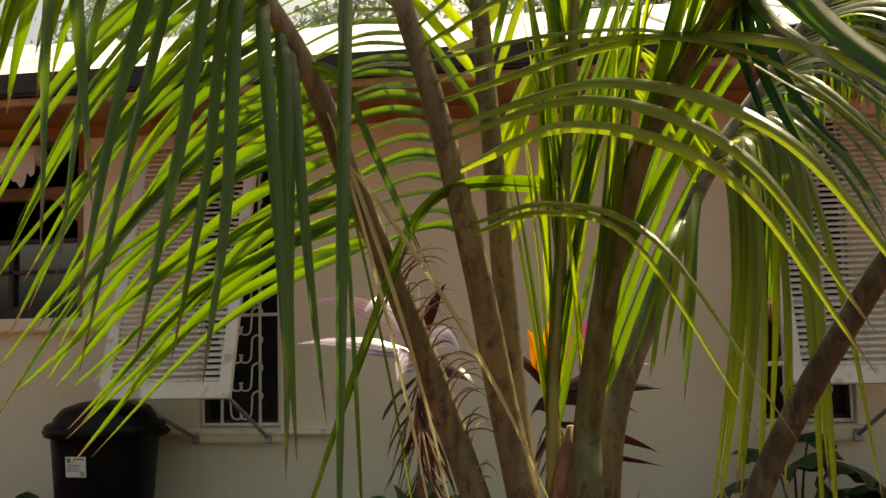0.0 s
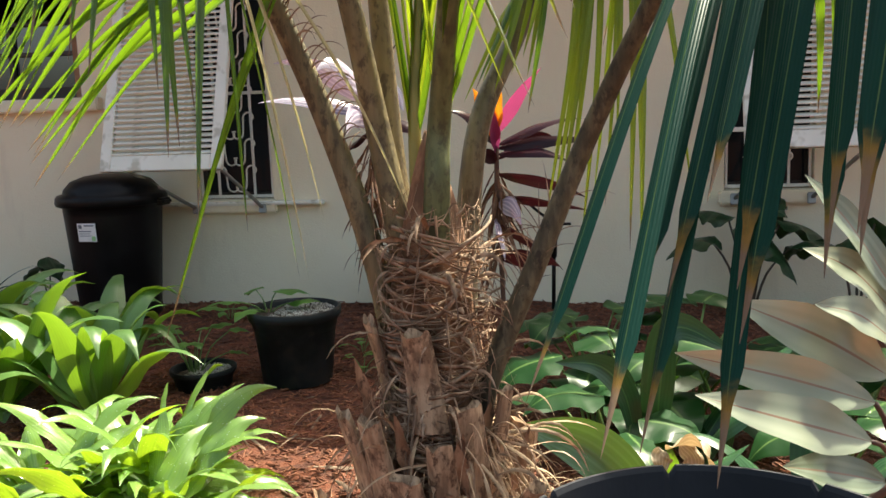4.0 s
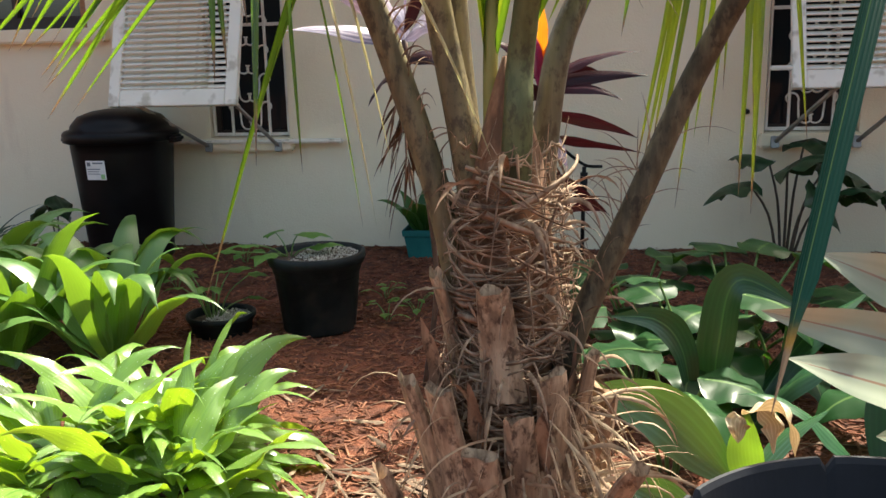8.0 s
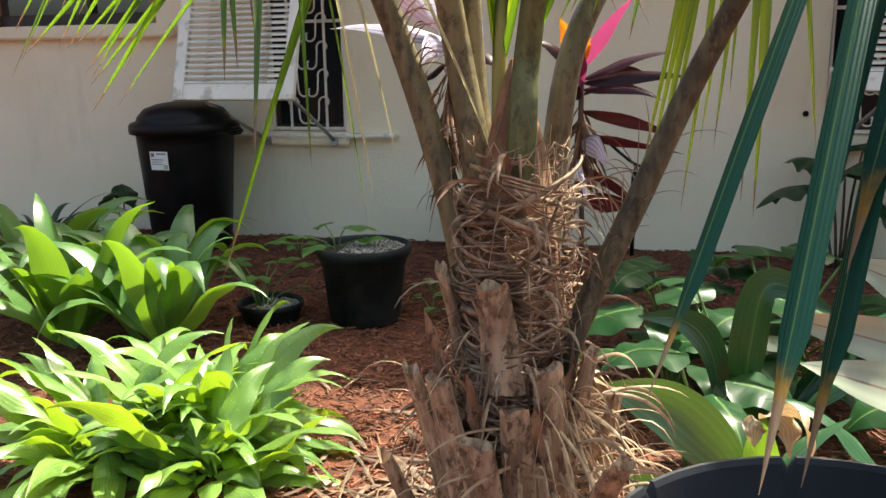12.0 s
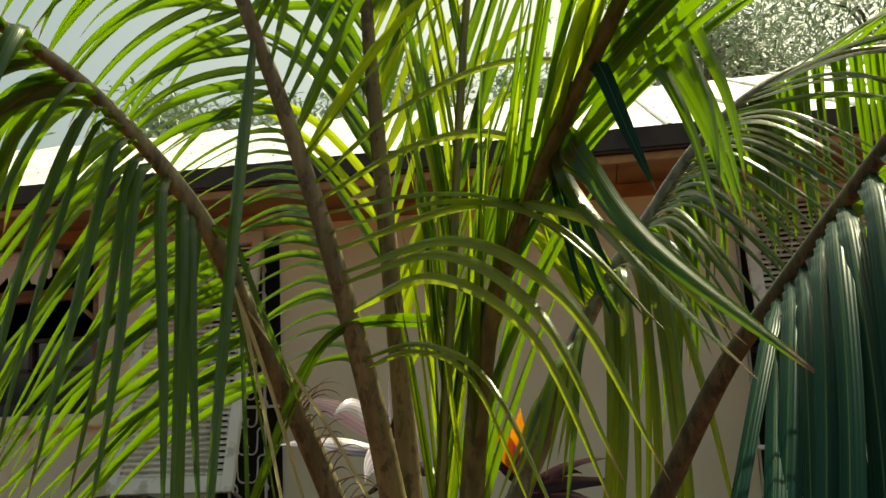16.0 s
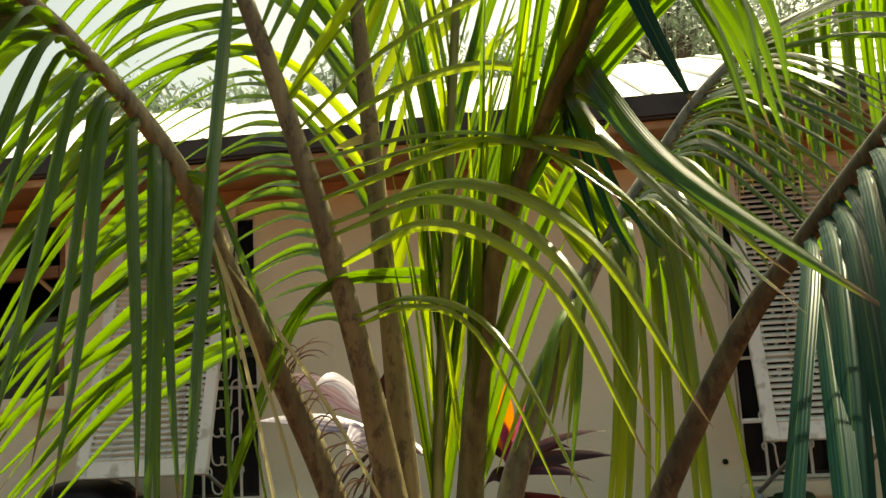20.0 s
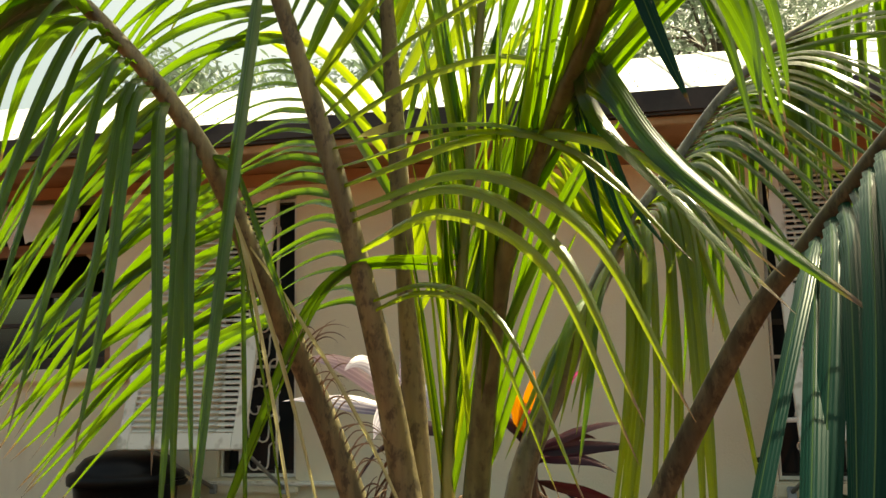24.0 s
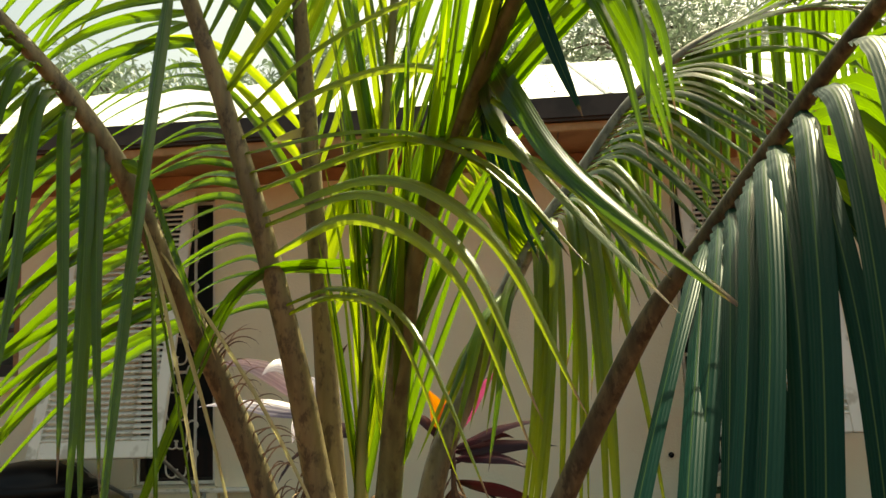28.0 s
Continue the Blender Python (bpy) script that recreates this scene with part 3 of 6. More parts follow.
tagged(part("wall_hook", lathe([(0.0, 0), (0.014, 0.001), (0.014, 0.012), (0.006, 0.016), (0.006, 0.03), (0.0, 0.031)], 12), BLACK_PLASTIC), "small dark bolt in the stucco wall", "bolt").matrix_world = Matrix.Translation((1.25, WALL_Y - 0.001, 0.808)) @ Matrix.Rotation(radians(90), 4, 'X')


def shutter(x0, x1, z_top, y_bot, z_bot, arms):
    """A top-hinged louvred shutter, propped open."""
    top = Vector((x0, WALL_Y - 0.03, z_top))
    bot = Vector((x0, y_bot, z_bot))
    length = (bot - top).length
    ob = empty("louvred_shutter", top, "cream louvred top-hinged shutter propped open on metal arms", "shutter", "shutters")
    dirn = (bot - top).normalized()
    tilt = math.atan2(-dirn.y, -dirn.z)
    ob.matrix_world = Matrix.Translation(top) @ Matrix.Rotation(-tilt, 4, 'X')
    w = x1 - x0
    st = 0.062
    for a in (0, w - st):
        part("stile", box(a, a + st, -0.018, 0.018, -length, 0, 0.004), SHUTTER_PAINT, ob)
    for z0, z1 in ((-length, -length + 0.085), (-0.07, 0.0)):
        part("rail", box(st, w - st, -0.016, 0.016, z0, z1, 0.004), SHUTTER_PAINT, ob)
    n = int((length - 0.17) / 0.031)
    proto = None
    for i in range(n):
        z = -0.085 - (i + 0.5) * (length - 0.17) / n
        if proto is None:
            proto = part("slat", box(0, w - 2 * st + 0.004, -0.0035, 0.0035, -0.021, 0.021, 0.002), SHUTTER_PAINT, ob)
            s = proto
        else:
            s = new("slat", proto.data)
            s.parent = ob
        s.matrix_local = Matrix.Translation((st - 0.002, 0, z)) @ Matrix.Rotation(radians(-52 + 1.5 * math.sin(i * 2.1)), 4, 'X')
    inv = ob.matrix_world.inverted()
    for a in arms:
        p0, p1 = inv @ Vector(a[0]), inv @ Vector(a[1])
        tube("prop_arm", [p0, p0.lerp(p1, 0.5), p1], 0.011, ALU, ob, "grey aluminium prop arm", sides=8)
        part("bracket", box(-0.02, 0.02, -0.012, 0.012, -0.03, 0.03, 0.004, Matrix.Translation(p0)), ALU, ob)
    return ob


shutter(-1.985, -1.29, 2.33, 3.80, 0.905, [((-1.66, WALL_Y - 0.055, 0.655), (-1.92, 3.83, 0.955)), ((-1.25, WALL_Y - 0.055, 0.655), (-1.36, 3.83, 0.955))])
shutter(1.365, 2.07, 2.33, 3.85, 0.935, [((1.385, WALL_Y - 0.055, 0.655), (1.60, 3.87, 0.975)), ((1.775, WALL_Y - 0.055, 0.655), (1.98, 3.87, 0.975))])
_l = bpy.data.objects["louvred_shutter.001"]
_b = box(1.27, 1.375, 3.865, 3.88, 1.02, 1.042, 0.006)
bmesh.ops.transform(_b, matrix=_l.matrix_world.inverted(), verts=_b.verts)
part("latch", _b, GRILLE_PAINT, _l, "white metal latch")


def kitchen_window():
    x0, x1, z0, z1 = WINDOWS["kitchen"]
    w = empty("window_3", (0, 0, 0), "wide dark kitchen window with brown wooden jambs and reflecting glass", "window", kind="structure")
    part("window_sill", box(x0 - 0.05, x1 + 0.13, WALL_Y - 0.06, WALL_Y + 0.1, z0 - 0.08, z0 - 0.002, 0.01), STUCCO, w, "pale stucco sill")
    part("jamb", box(x1 - 0.05, x1 - 0.001, WALL_Y + 0.02, WALL_Y + 0.15, z0, z1, 0.006), WOOD, w)
    part("jamb", box(x0 + 0.001, x0 + 0.05, WALL_Y + 0.02, WALL_Y + 0.15, z0, z1, 0.006), WOOD, w)
    part("head", box(x0 + 0.05, x1 - 0.05, WALL_Y + 0.02, WALL_Y + 0.12, z1 - 0.34, z1 - 0.27, 0.006), WOOD, w, "brown wooden head rail")
    part("bottom_rail", box(x0 + 0.05, x1 - 0.05, WALL_Y + 0.07, WALL_Y + 0.11, z0, z0 + 0.07, 0.004), GUTTER, w)
    for z in (z0 + 0.27, z0 + 0.45):
        part("glazing_bar", box(x0 + 0.05, x1 - 0.05, WALL_Y + 0.06, WALL_Y + 0.09, z - 0.012, z + 0.012, 0.003), GUTTER, w)
    part("glazing_bar", box(-2.86, -2.83, WALL_Y + 0.06, WALL_Y + 0.09, z0 + 0.07, z0 + 0.44, 0.003), GUTTER, w)
    part("pane", box(x0 + 0.05, x1 - 0.05, WALL_Y + 0.092, WALL_Y + 0.098, z0 + 0.07, z0 + 0.45), GLASS, w, "glass reflecting the sky")
    tube("brace", [(-2.60, WALL_Y + 0.05, z1 - 0.3), (-2.38, WALL_Y + 0.05, z1 - 0.5)], 0.014, TAN_TRIM, w, "tan diagonal brace")
    return w


kitchen_window()
_blind = empty("rolled_blind", (-3.1, 4.235, 2.20), "rolled white canvas blind with a ragged hem above the kitchen window", "blind")
_b = lathe([(0.0, 0), (0.055, 0.001), (0.06, 0.02), (0.06, 0.70), (0.055, 0.72), (0.0, 0.721)], 24)
bmesh.ops.transform(_b, matrix=Matrix.Translation((-0.2, 0, 0.06)) @ Matrix.Rotation(radians(90), 4, 'Y'), verts=_b.verts)
part("roll", _b, BLIND, _blind, smooth=True)
_b = lathe([(0.0, 0), (0.025, 0.001), (0.025, 0.014), (0.0, 0.015)], 16)
bmesh.ops.transform(_b, matrix=Matrix.Translation((0.521, 0, 0.06)) @ Matrix.Rotation(radians(90), 4, 'Y'), verts=_b.verts)
part("end_cap", _b, SHUTTER_PAINT, _blind, smooth=True)
_v, _f = [], []
for _i in range(30):
    _q = _i / 29
    for _k in range(3):
        _v.append((-0.2 + 0.72 * _q, -0.058 + 0.012 * math.sin(_q * 17), 0.05 - _k * (0.07 + 0.02 * math.sin(_q * 31) + 0.012 * math.sin(_q * 73))))
for _i in range(29):
    for _k in range(2):
        _a = _i * 3 + _k
        _f.append((_a, _a + 3, _a + 4, _a + 1))
part_hem = mesh_ob("hem", _v, _f, BLIND, _blind)
part_hem.modifiers.new("thick", 'SOLIDIFY').thickness = 0.004
for _i, (_z, _w) in enumerate(((0.0, 0.3), (0.16, 0.27), (0.31, 0.29))):
    tagged(part("cardboard_box", box(-3.35 + 0.02 * _i, -3.35 + _w + 0.02 * _i, 4.62, 4.9, 1.30 + _z, 1.45 + _z, 0.006), CARD), "tan cardboard box stacked inside the kitchen window", "box", "stacked boxes")
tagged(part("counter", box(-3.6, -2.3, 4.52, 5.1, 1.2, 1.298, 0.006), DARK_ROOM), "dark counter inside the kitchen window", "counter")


# ---- ground ----
def ground_z(x, y):
    z = 0.075 * min(1.0, max(0.0, (y - 3.2) / 0.8)) + 0.018 * noise.noise((x * 1.7, y * 1.7, 3.1)) + 0.01 * noise.noise((x * 5, y * 5, 1.0))
    if y < 0.6:
        z -= 0.012
    return z


def make_ground():
    v, f = [], []
    xs = [-3000, -60, -15, -6] + [(-4.5 + i * 0.1) for i in range(85)] + [6, 15, 60, 3000]
    ys = [-3000, -60, -15, -4] + [(-1.5 + i * 0.1) for i in range(61)] + [4.8, 15, 60, 3000]
    for y in ys:
        for x in xs:
            v.append((x, y, ground_z(x, y) if -6 < x < 6 and -4 < y < 4.9 else -0.02))
    n = len(xs)
    for j in range(len(ys) - 1):
        for i in range(n - 1):
            f.append((j * n + i, j * n + i + 1, (j + 1) * n + i + 1, (j + 1) * n + i))
    ob = structure(mesh_ob("ground", v, f, MULCH_SOIL, smooth=True), "garden bed of dark reddish mulch soil", "ground")
    return ob


make_ground()


def make_mulch():
    rng = random.Random(5)
    h = Heap()
    for _ in range(26000):
        x = rng.uniform(-2.9, 2.6)
        y = 0.9 + 3.38 * rng.random() ** 0.9
        z = ground_z(x, y)
        l, w, t = rng.uniform(0.012, 0.06), rng.uniform(0.003, 0.011), rng.uniform(0.002, 0.006)
        m = Matrix.Translation((x, y, z + rng.uniform(0.0, 0.012))) @ Euler((rng.uniform(-0.5, 0.5), rng.uniform(-0.35, 0.35), rng.uniform(0, 6.3))).to_matrix().to_4x4()
        s = rng.uniform(0.4, 0.9)
        c = [(-l, -w, -t), (l, -w * s, -t), (l * 0.9, w * s, -t), (-l, w, -t), (-l, -w * 0.8, t), (l * 0.95, -w * s * 0.7, t), (l * 0.85, w * s * 0.6, t), (-l * 0.9, w * 0.8, t)]
        h.add([m @ Vector([q * 0.5 for q in p]) for p in c], [(4, 5, 6, 7), (0, 1, 5, 4), (1, 2, 6, 5), (2, 3, 7, 6), (3, 0, 4, 7)])
    return tagged(h.make("bark_mulch", CHIP, smooth=False), "loose red-brown bark mulch chips on the bed", "mulch", kind="stuff")


make_mulch()


def make_litter():
    rng = random.Random(9)
    h = Heap()
    for _ in range(420):
        x, y = rng.uniform(-0.9, 1.3), rng.uniform(1.0, 2.9)
        if rng.random() < 0.85:
            x, y = rng.gauss(0.1, 0.30), rng.gauss(1.45, 0.30)
        a = rng.uniform(0, 6.3)
        l = rng.uniform(0.05, 0.28)
        v, f, u = blade((x, y, ground_z(x, y) + 0.012), (math.cos(a), math.sin(a), rng.uniform(0.0, 0.12)), (-math.sin(a), math.cos(a), rng.uniform(-0.3, 0.3)), l, rng.uniform(0.004, 0.02), 0.15, seg=6, wave=0.3, twist=rng.uniform(-1, 1), rng=rng)
        h.add(v, f, u)
    return tagged(h.make("leaf_litter", LITTER), "dry tan palm strips and fallen leaves on the mulch", "leaf litter", kind="stuff")


make_litter()


# ---- coconut palm ----
palm = empty("coconut_palm", (0.33, 0.97, 0.0), "coconut palm with a fibrous brown trunk and arching green fronds", "palm tree")
PO = Vector(palm.location)


def local(pts):
    return [Vector(p) - PO for p in pts]


def stub(name, line, w, face, rng):
    """A cut leaf base: a flattened, tapering husk with a ragged upper edge."""
    pts = spline(line, 9)
    v, f = tube_data(pts, lambda u: w * (1.25 - 0.4 * u), 12, 0.45, face, cap=False)
    n = 12
    v = [Vector(p) for p in v]
    for k in range(n):
        v[-n + k] += Vector((0, 0, rng.uniform(-0.010, 0.006)))
    c = sum(v[-n:], Vector()) / n - Vector((0, 0, 0.03))
    m = len(v)
    v.append(c)
    f = list(f) + [(m - n + k, m - n + (k + 1) % n, m) for k in range(n)]
    return mesh_ob(name, [tuple(p) for p in v], f, BOOT, palm, "cut dry leaf base", smooth=False)


def trunk():
    rng = random.Random(3)
    v, f = [], []
    n, rows = 28, 30
    for j in range(rows + 1):
        u = j / rows
        z = -0.05 + u * 1.16
        r = 0.142 - 0.082 * min(1.0, u * 1.12) - 0.030 * max(0.0, u - 0.78) / 0.22
        r *= 1.0 - 0.8 * (max(0.0, u - 0.86) / 0.14) ** 2
        for i in range(n):
            a = 2 * math.pi * i / n
            rr = r * (1 + 0.09 * noise.noise((math.cos(a) * 2, math.sin(a) * 2, z * 9)) + 0.05 * math.sin(a * 5 + z * 20))
            v.append((rr * math.cos(a) - 0.005, rr * math.sin(a), z))
    for j in range(rows):
        for i in range(n):
            a, b = j * n + i, j * n + (i + 1) % n
            f.append((a, b, b + n, a + n))
    f.append(tuple(range(rows * n, rows * n + n)))
    mesh_ob("trunk", v, f, TRUNK, palm, "rough reddish-brown trunk", smooth=True)
    # old leaf bases, cut off short
    for ang, z0, z1, lean, w in ((-2.85, 0.0, 0.22, 0.13, 0.04), (-0.15, 0.05, 0.40, 0.12, 0.04), (0.6, 0.1, 0.55, 0.06, 0.05), (2.6, 0.1, 0.5, 0.05, 0.05), (1.3, 0.2, 0.6, 0.04, 0.05), (1.9, 0.3, 0.7, 0.03, 0.045), (-1.2, 0.0, 0.2, 0.08, 0.045)):
        d = Vector((math.cos(ang), math.sin(ang), 0))
        r0 = 0.122 - 0.065 * z0
        stub("leaf_base", [d * r0 + Vector((0, 0, z0)), d * (r0 + lean * 0.35) + Vector((0, 0, (z0 + z1) / 2)), d * (r0 + lean) + Vector((0, 0, z1))], w, d, rng)
    for foot, top, w in (((0.24, 0.89, 0.36), (0.180, 0.855, 0.640), 0.030), ((0.318, 0.85, 0.26), (0.296, 0.80, 0.545), 0.034), ((0.325, 0.875, 0.60), (0.313, 0.845, 0.785), 0.030), ((0.405, 0.87, 0.42), (0.399, 0.84, 0.66), 0.028),
                         ((0.42, 0.92, 0.44), (0.458, 0.90, 0.672), 0.022), ((0.43, 0.82, 0.34), (0.517, 0.72, 0.578), 0.026), ((0.23, 0.89, 0.20), (0.138, 0.84, 0.495), 0.030), ((0.265, 0.86, 0.38), (0.235, 0.815, 0.64), 0.030),
                         ((0.255, 0.93, 0.60), (0.221, 0.90, 0.79), 0.022), ((0.36, 0.85, 0.36), (0.352, 0.815, 0.60), 0.026)):
        a, b = Vector(foot) - PO, Vector(top) - PO
        stub("leaf_base", [a, a.lerp(b, 0.5) + Vector((0, 0.012, 0)), b], w, Vector((b.x, b.y, 0.0)).normalized(), rng)
    # peeling sheaths that clasp the stalks
    for a, z, l, w, out in ((-2.45, 0.50, 0.24, 0.042, 0.5), (-0.7, 0.50, 0.22, 0.04, 0.3), (-2.75, 0.38, 0.22, 0.035, 0.4), (-0.2, 0.38, 0.22, 0.035, 0.5), (-1.2, 0.44, 0.20, 0.04, 0.7), (-1.9, 0.48, 0.18, 0.03, 0.6)):
        r = 0.134 - 0.062 * z
        leaf("sheath", palm, SHEATH, Vector((math.cos(a) * r, math.sin(a) * r, z)), (math.cos(a) * out * 0.5, math.sin(a) * out * 0.5, 1.0), (-math.sin(a), math.cos(a), 0), l, w, -0.05 + out * 1.2, seg=12, fold=0.25, shape="strap", wave=0.35, twist=rng.uniform(-1.0, 1.0), rng=rng, power=2.5)
    # matted fibre wrapped round the trunk
    h = Heap()
    for k in range(460):
        z = rng.uniform(0.2, 0.98)
        a = rng.uniform(-3.9, 0.9)
        r = (0.142 - 0.078 * min(1, z)) + rng.uniform(0.0, 0.022)
        if rng.random() < 0.55:
            span = rng.uniform(0.4, 1.6)
            pts = [Vector((math.cos(a + span * s / 6) * (r + 0.006 * math.sin(s * 2 + k)), math.sin(a + span * s / 6) * (r + 0.006 * math.sin(s * 2 + k)), z + (s / 6) * rng.uniform(-0.02, 0.05))) for s in range(7)]
        else:
            out = rng.uniform(0.0, 0.07)
            dz = rng.uniform(-0.22, 0.12)
            pts = [Vector((math.cos(a + 0.1 * s / 6 * math.sin(k)) * (r + out * (s / 6) ** 1.5), math.sin(a + 0.1 * s / 6 * math.sin(k)) * (r + out * (s / 6) ** 1.5), z + dz * s / 6 - 0.08 * (s / 6) ** 2 * (out / 0.07))) for s in range(7)]
        rad = rng.uniform(0.0006, 0.0030)
        vv, ff = tube_data(pts, lambda u, rad=rad: rad * (1.1 - u * 0.8), 4, 0.35, (math.cos(a), math.sin(a), 0.0), cap=False)
        h.add(vv, ff)
    tagged(h.make("trunk_fibre", FIBRE, palm, "matted brown fibre and dry strips"), kind="stuff")
    h = Heap()
    for k in range(300):
        z = rng.uniform(0.36, 0.94)
        a0 = rng.uniform(-3.3, -1.4)
        span = rng.uniform(0.7, 2.2)
        r = 0.124 - 0.026 * min(1, z) + rng.uniform(-0.010, 0.006)
        tilt = rng.gauss(0, 0.028)
        sag = rng.uniform(-0.035, 0.01)
        pts = [Vector((math.cos(a0 + span * q / 10) * r, math.sin(a0 + span * q / 10) * r * 0.95, z + tilt * (q / 5 - 1) + sag * math.sin(math.pi * q / 10))) for q in range(11)]
        if rng.random() < 0.3:
            pts[-1] += Vector((rng.uniform(-0.01, 0.03), -0.02, rng.uniform(-0.03, 0.03)))
        rad = rng.uniform(0.0007, 0.0024) if k % 4 else rng.uniform(0.003, 0.0055)
        vv, ff = tube_data(pts, lambda u, rad=rad: rad * (1.15 - 0.7 * u), 4, 0.25, (math.cos(a0), math.sin(a0), 0.1), cap=False)
        h.add(vv, ff)
    tagged(h.make("sheath_wrap", FIBRE, palm, "thin dry strands wrapped round trunk and stalks"), kind="stuff")
    h = Heap()
    for k in range(330):
        a = rng.gauss(-0.45, 0.42) if k % 4 else rng.uniform(-3.2, -1.0)
        z = rng.uniform(0.12, 0.60)
        r = 0.130 - 0.05 * z + rng.uniform(-0.01, 0.03)
        d = Vector((math.cos(a) * 0.5, math.sin(a) * 0.5, rng.uniform(-1.0, 0.7)))
        vv, ff, uu = blade(Vector((math.cos(a) * r, math.sin(a) * r, z)), d, (-math.sin(a), math.cos(a), 0.3), rng.uniform(0.06, 0.21), rng.uniform(0.0015, 0.009), rng.uniform(0.8, 3.0), seg=9, fold=0.4, wave=0.2, twist=rng.uniform(-2, 2), rng=rng)
        h.add(vv, ff, uu)
    # long loose strips that hang over the leaf bases
    for k in range(26):
        a = rng.uniform(-2.6, 0.2)
        z = rng.uniform(0.25, 0.62)
        r = 0.140 - 0.05 * z
        side = rng.choice((-1, 1))
        d = Vector((math.cos(a) * 0.6 - side * math.sin(a), math.sin(a) * 0.6 + side * math.cos(a), rng.uniform(-0.2, 0.5)))
        vv, ff, uu = blade(Vector((math.cos(a) * r, math.sin(a) * r, z)), d, (0, 0, 1), rng.uniform(0.14, 0.30), rng.uniform(0.003, 0.008), rng.uniform(0.6, 1.6), seg=14, fold=0.3, wave=0.2, twist=rng.uniform(-1.5, 1.5), rng=rng)
        h.add(vv, ff, uu)
    tagged(h.make("straw", STRAW, palm, "pale straw of dry leaf strips"), kind="stuff")
    h = Heap()
    for k in range(130):
        a = rng.gauss(-1.0, 0.9)
        z = rng.uniform(0.15, 0.95)
        r = 0.13 - 0.07 * z
        d = Vector((math.cos(a), math.sin(a), rng.uniform(-0.1, 0.7)))
        vv, ff, uu = blade(Vector((math.cos(a) * r, math.sin(a) * r, z)), d, (-math.sin(a), math.cos(a), 0.2), rng.uniform(0.05, 0.16), rng.uniform(0.003, 0.012), rng.uniform(1.0, 3.2), seg=8, fold=0.5, wave=0.5, twist=rng.uniform(-2, 2), rng=rng)
        h.add(vv, ff, uu)
    tagged(h.make("dry_sheath", FIBRE, palm, "curling dry sheath strips"), kind="stuff")


trunk()


def stalk_of(ctrl, r0, r1, mat, label, flat=0.75, face=(0, -0.7, 0.7)):
    """The stalk of a frond along ctrl; returns it and its line."""
    pts = spline(local(ctrl), 60)
    return tube("frond", pts, lambda u: r0 + (r1 - r0) * u ** 0.85, mat, palm, label, sides=10, flat=flat, facing=face), pts


def row(stalk, out, start, end, count, length, width, angle, droop, seed, mats, power=0.5, jitter=0.1, fold=0.5, grow=(0.8, 1.0), name="leaflet", lift=0.0, twist=0.5, shape="leaflet", wave=0.0, joined=False, free=False, across=None, corr=0.0):
    """A row of leaflets along a frond's stalk, leaving it towards out at an angle in degrees (at start, at end) and bending down by droop; free: they leave it straight towards out."""
    ob, pts = stalk
    n = len(pts) - 1
    rng = random.Random(seed)
    hp = Heap()
    for i in range(count):
        q = (i + rng.uniform(0.2, 0.8)) / count
        k = (start + (end - start) * q) * n
        j = min(int(k), n - 1)
        p = pts[j].lerp(pts[j + 1], k - j)
        t = (pts[j + 1] - pts[j]).normalized()
        s = Vector(out)
        s = (s - t * s.dot(t)).normalized()
        a = radians(angle[0] + (angle[1] - angle[0]) * q) + rng.gauss(0, jitter)
        way = s * math.sin(a) + t * math.cos(a) + t.cross(s) * rng.gauss(0, jitter * 0.7) + Vector((0, 0, lift))
        if free:
            way = Vector(out).normalized() + Vector((rng.gauss(0, jitter), rng.gauss(0, jitter), rng.gauss(0, jitter)))
        l = length * (grow[0] + (grow[1] - grow[0]) * q) * rng.uniform(0.86, 1.1)
        mat = mats[0] if rng.random() < 0.8 else mats[-1]
        wide = Vector(across) + Vector((0, 0, rng.uniform(-0.2, 0.2))) if across else t + t.cross(s) * rng.uniform(-0.4, 0.4)
        data = blade(p + s * 0.006, way, wide, l, width * rng.uniform(0.8, 1.15), droop * rng.uniform(0.75, 1.3), seg=48 if corr else 14, fold=fold, twist=rng.uniform(-twist, twist), rng=rng, power=power, shape=shape, wave=wave, corr=corr)
        if joined:
            hp.add(*data)
        else:
            mesh_ob(name, data[0], data[1], mat, ob, smooth=True, uvs=data[2])
    if joined:
        tagged(hp.make(name, mats[0], ob), kind="stuff")


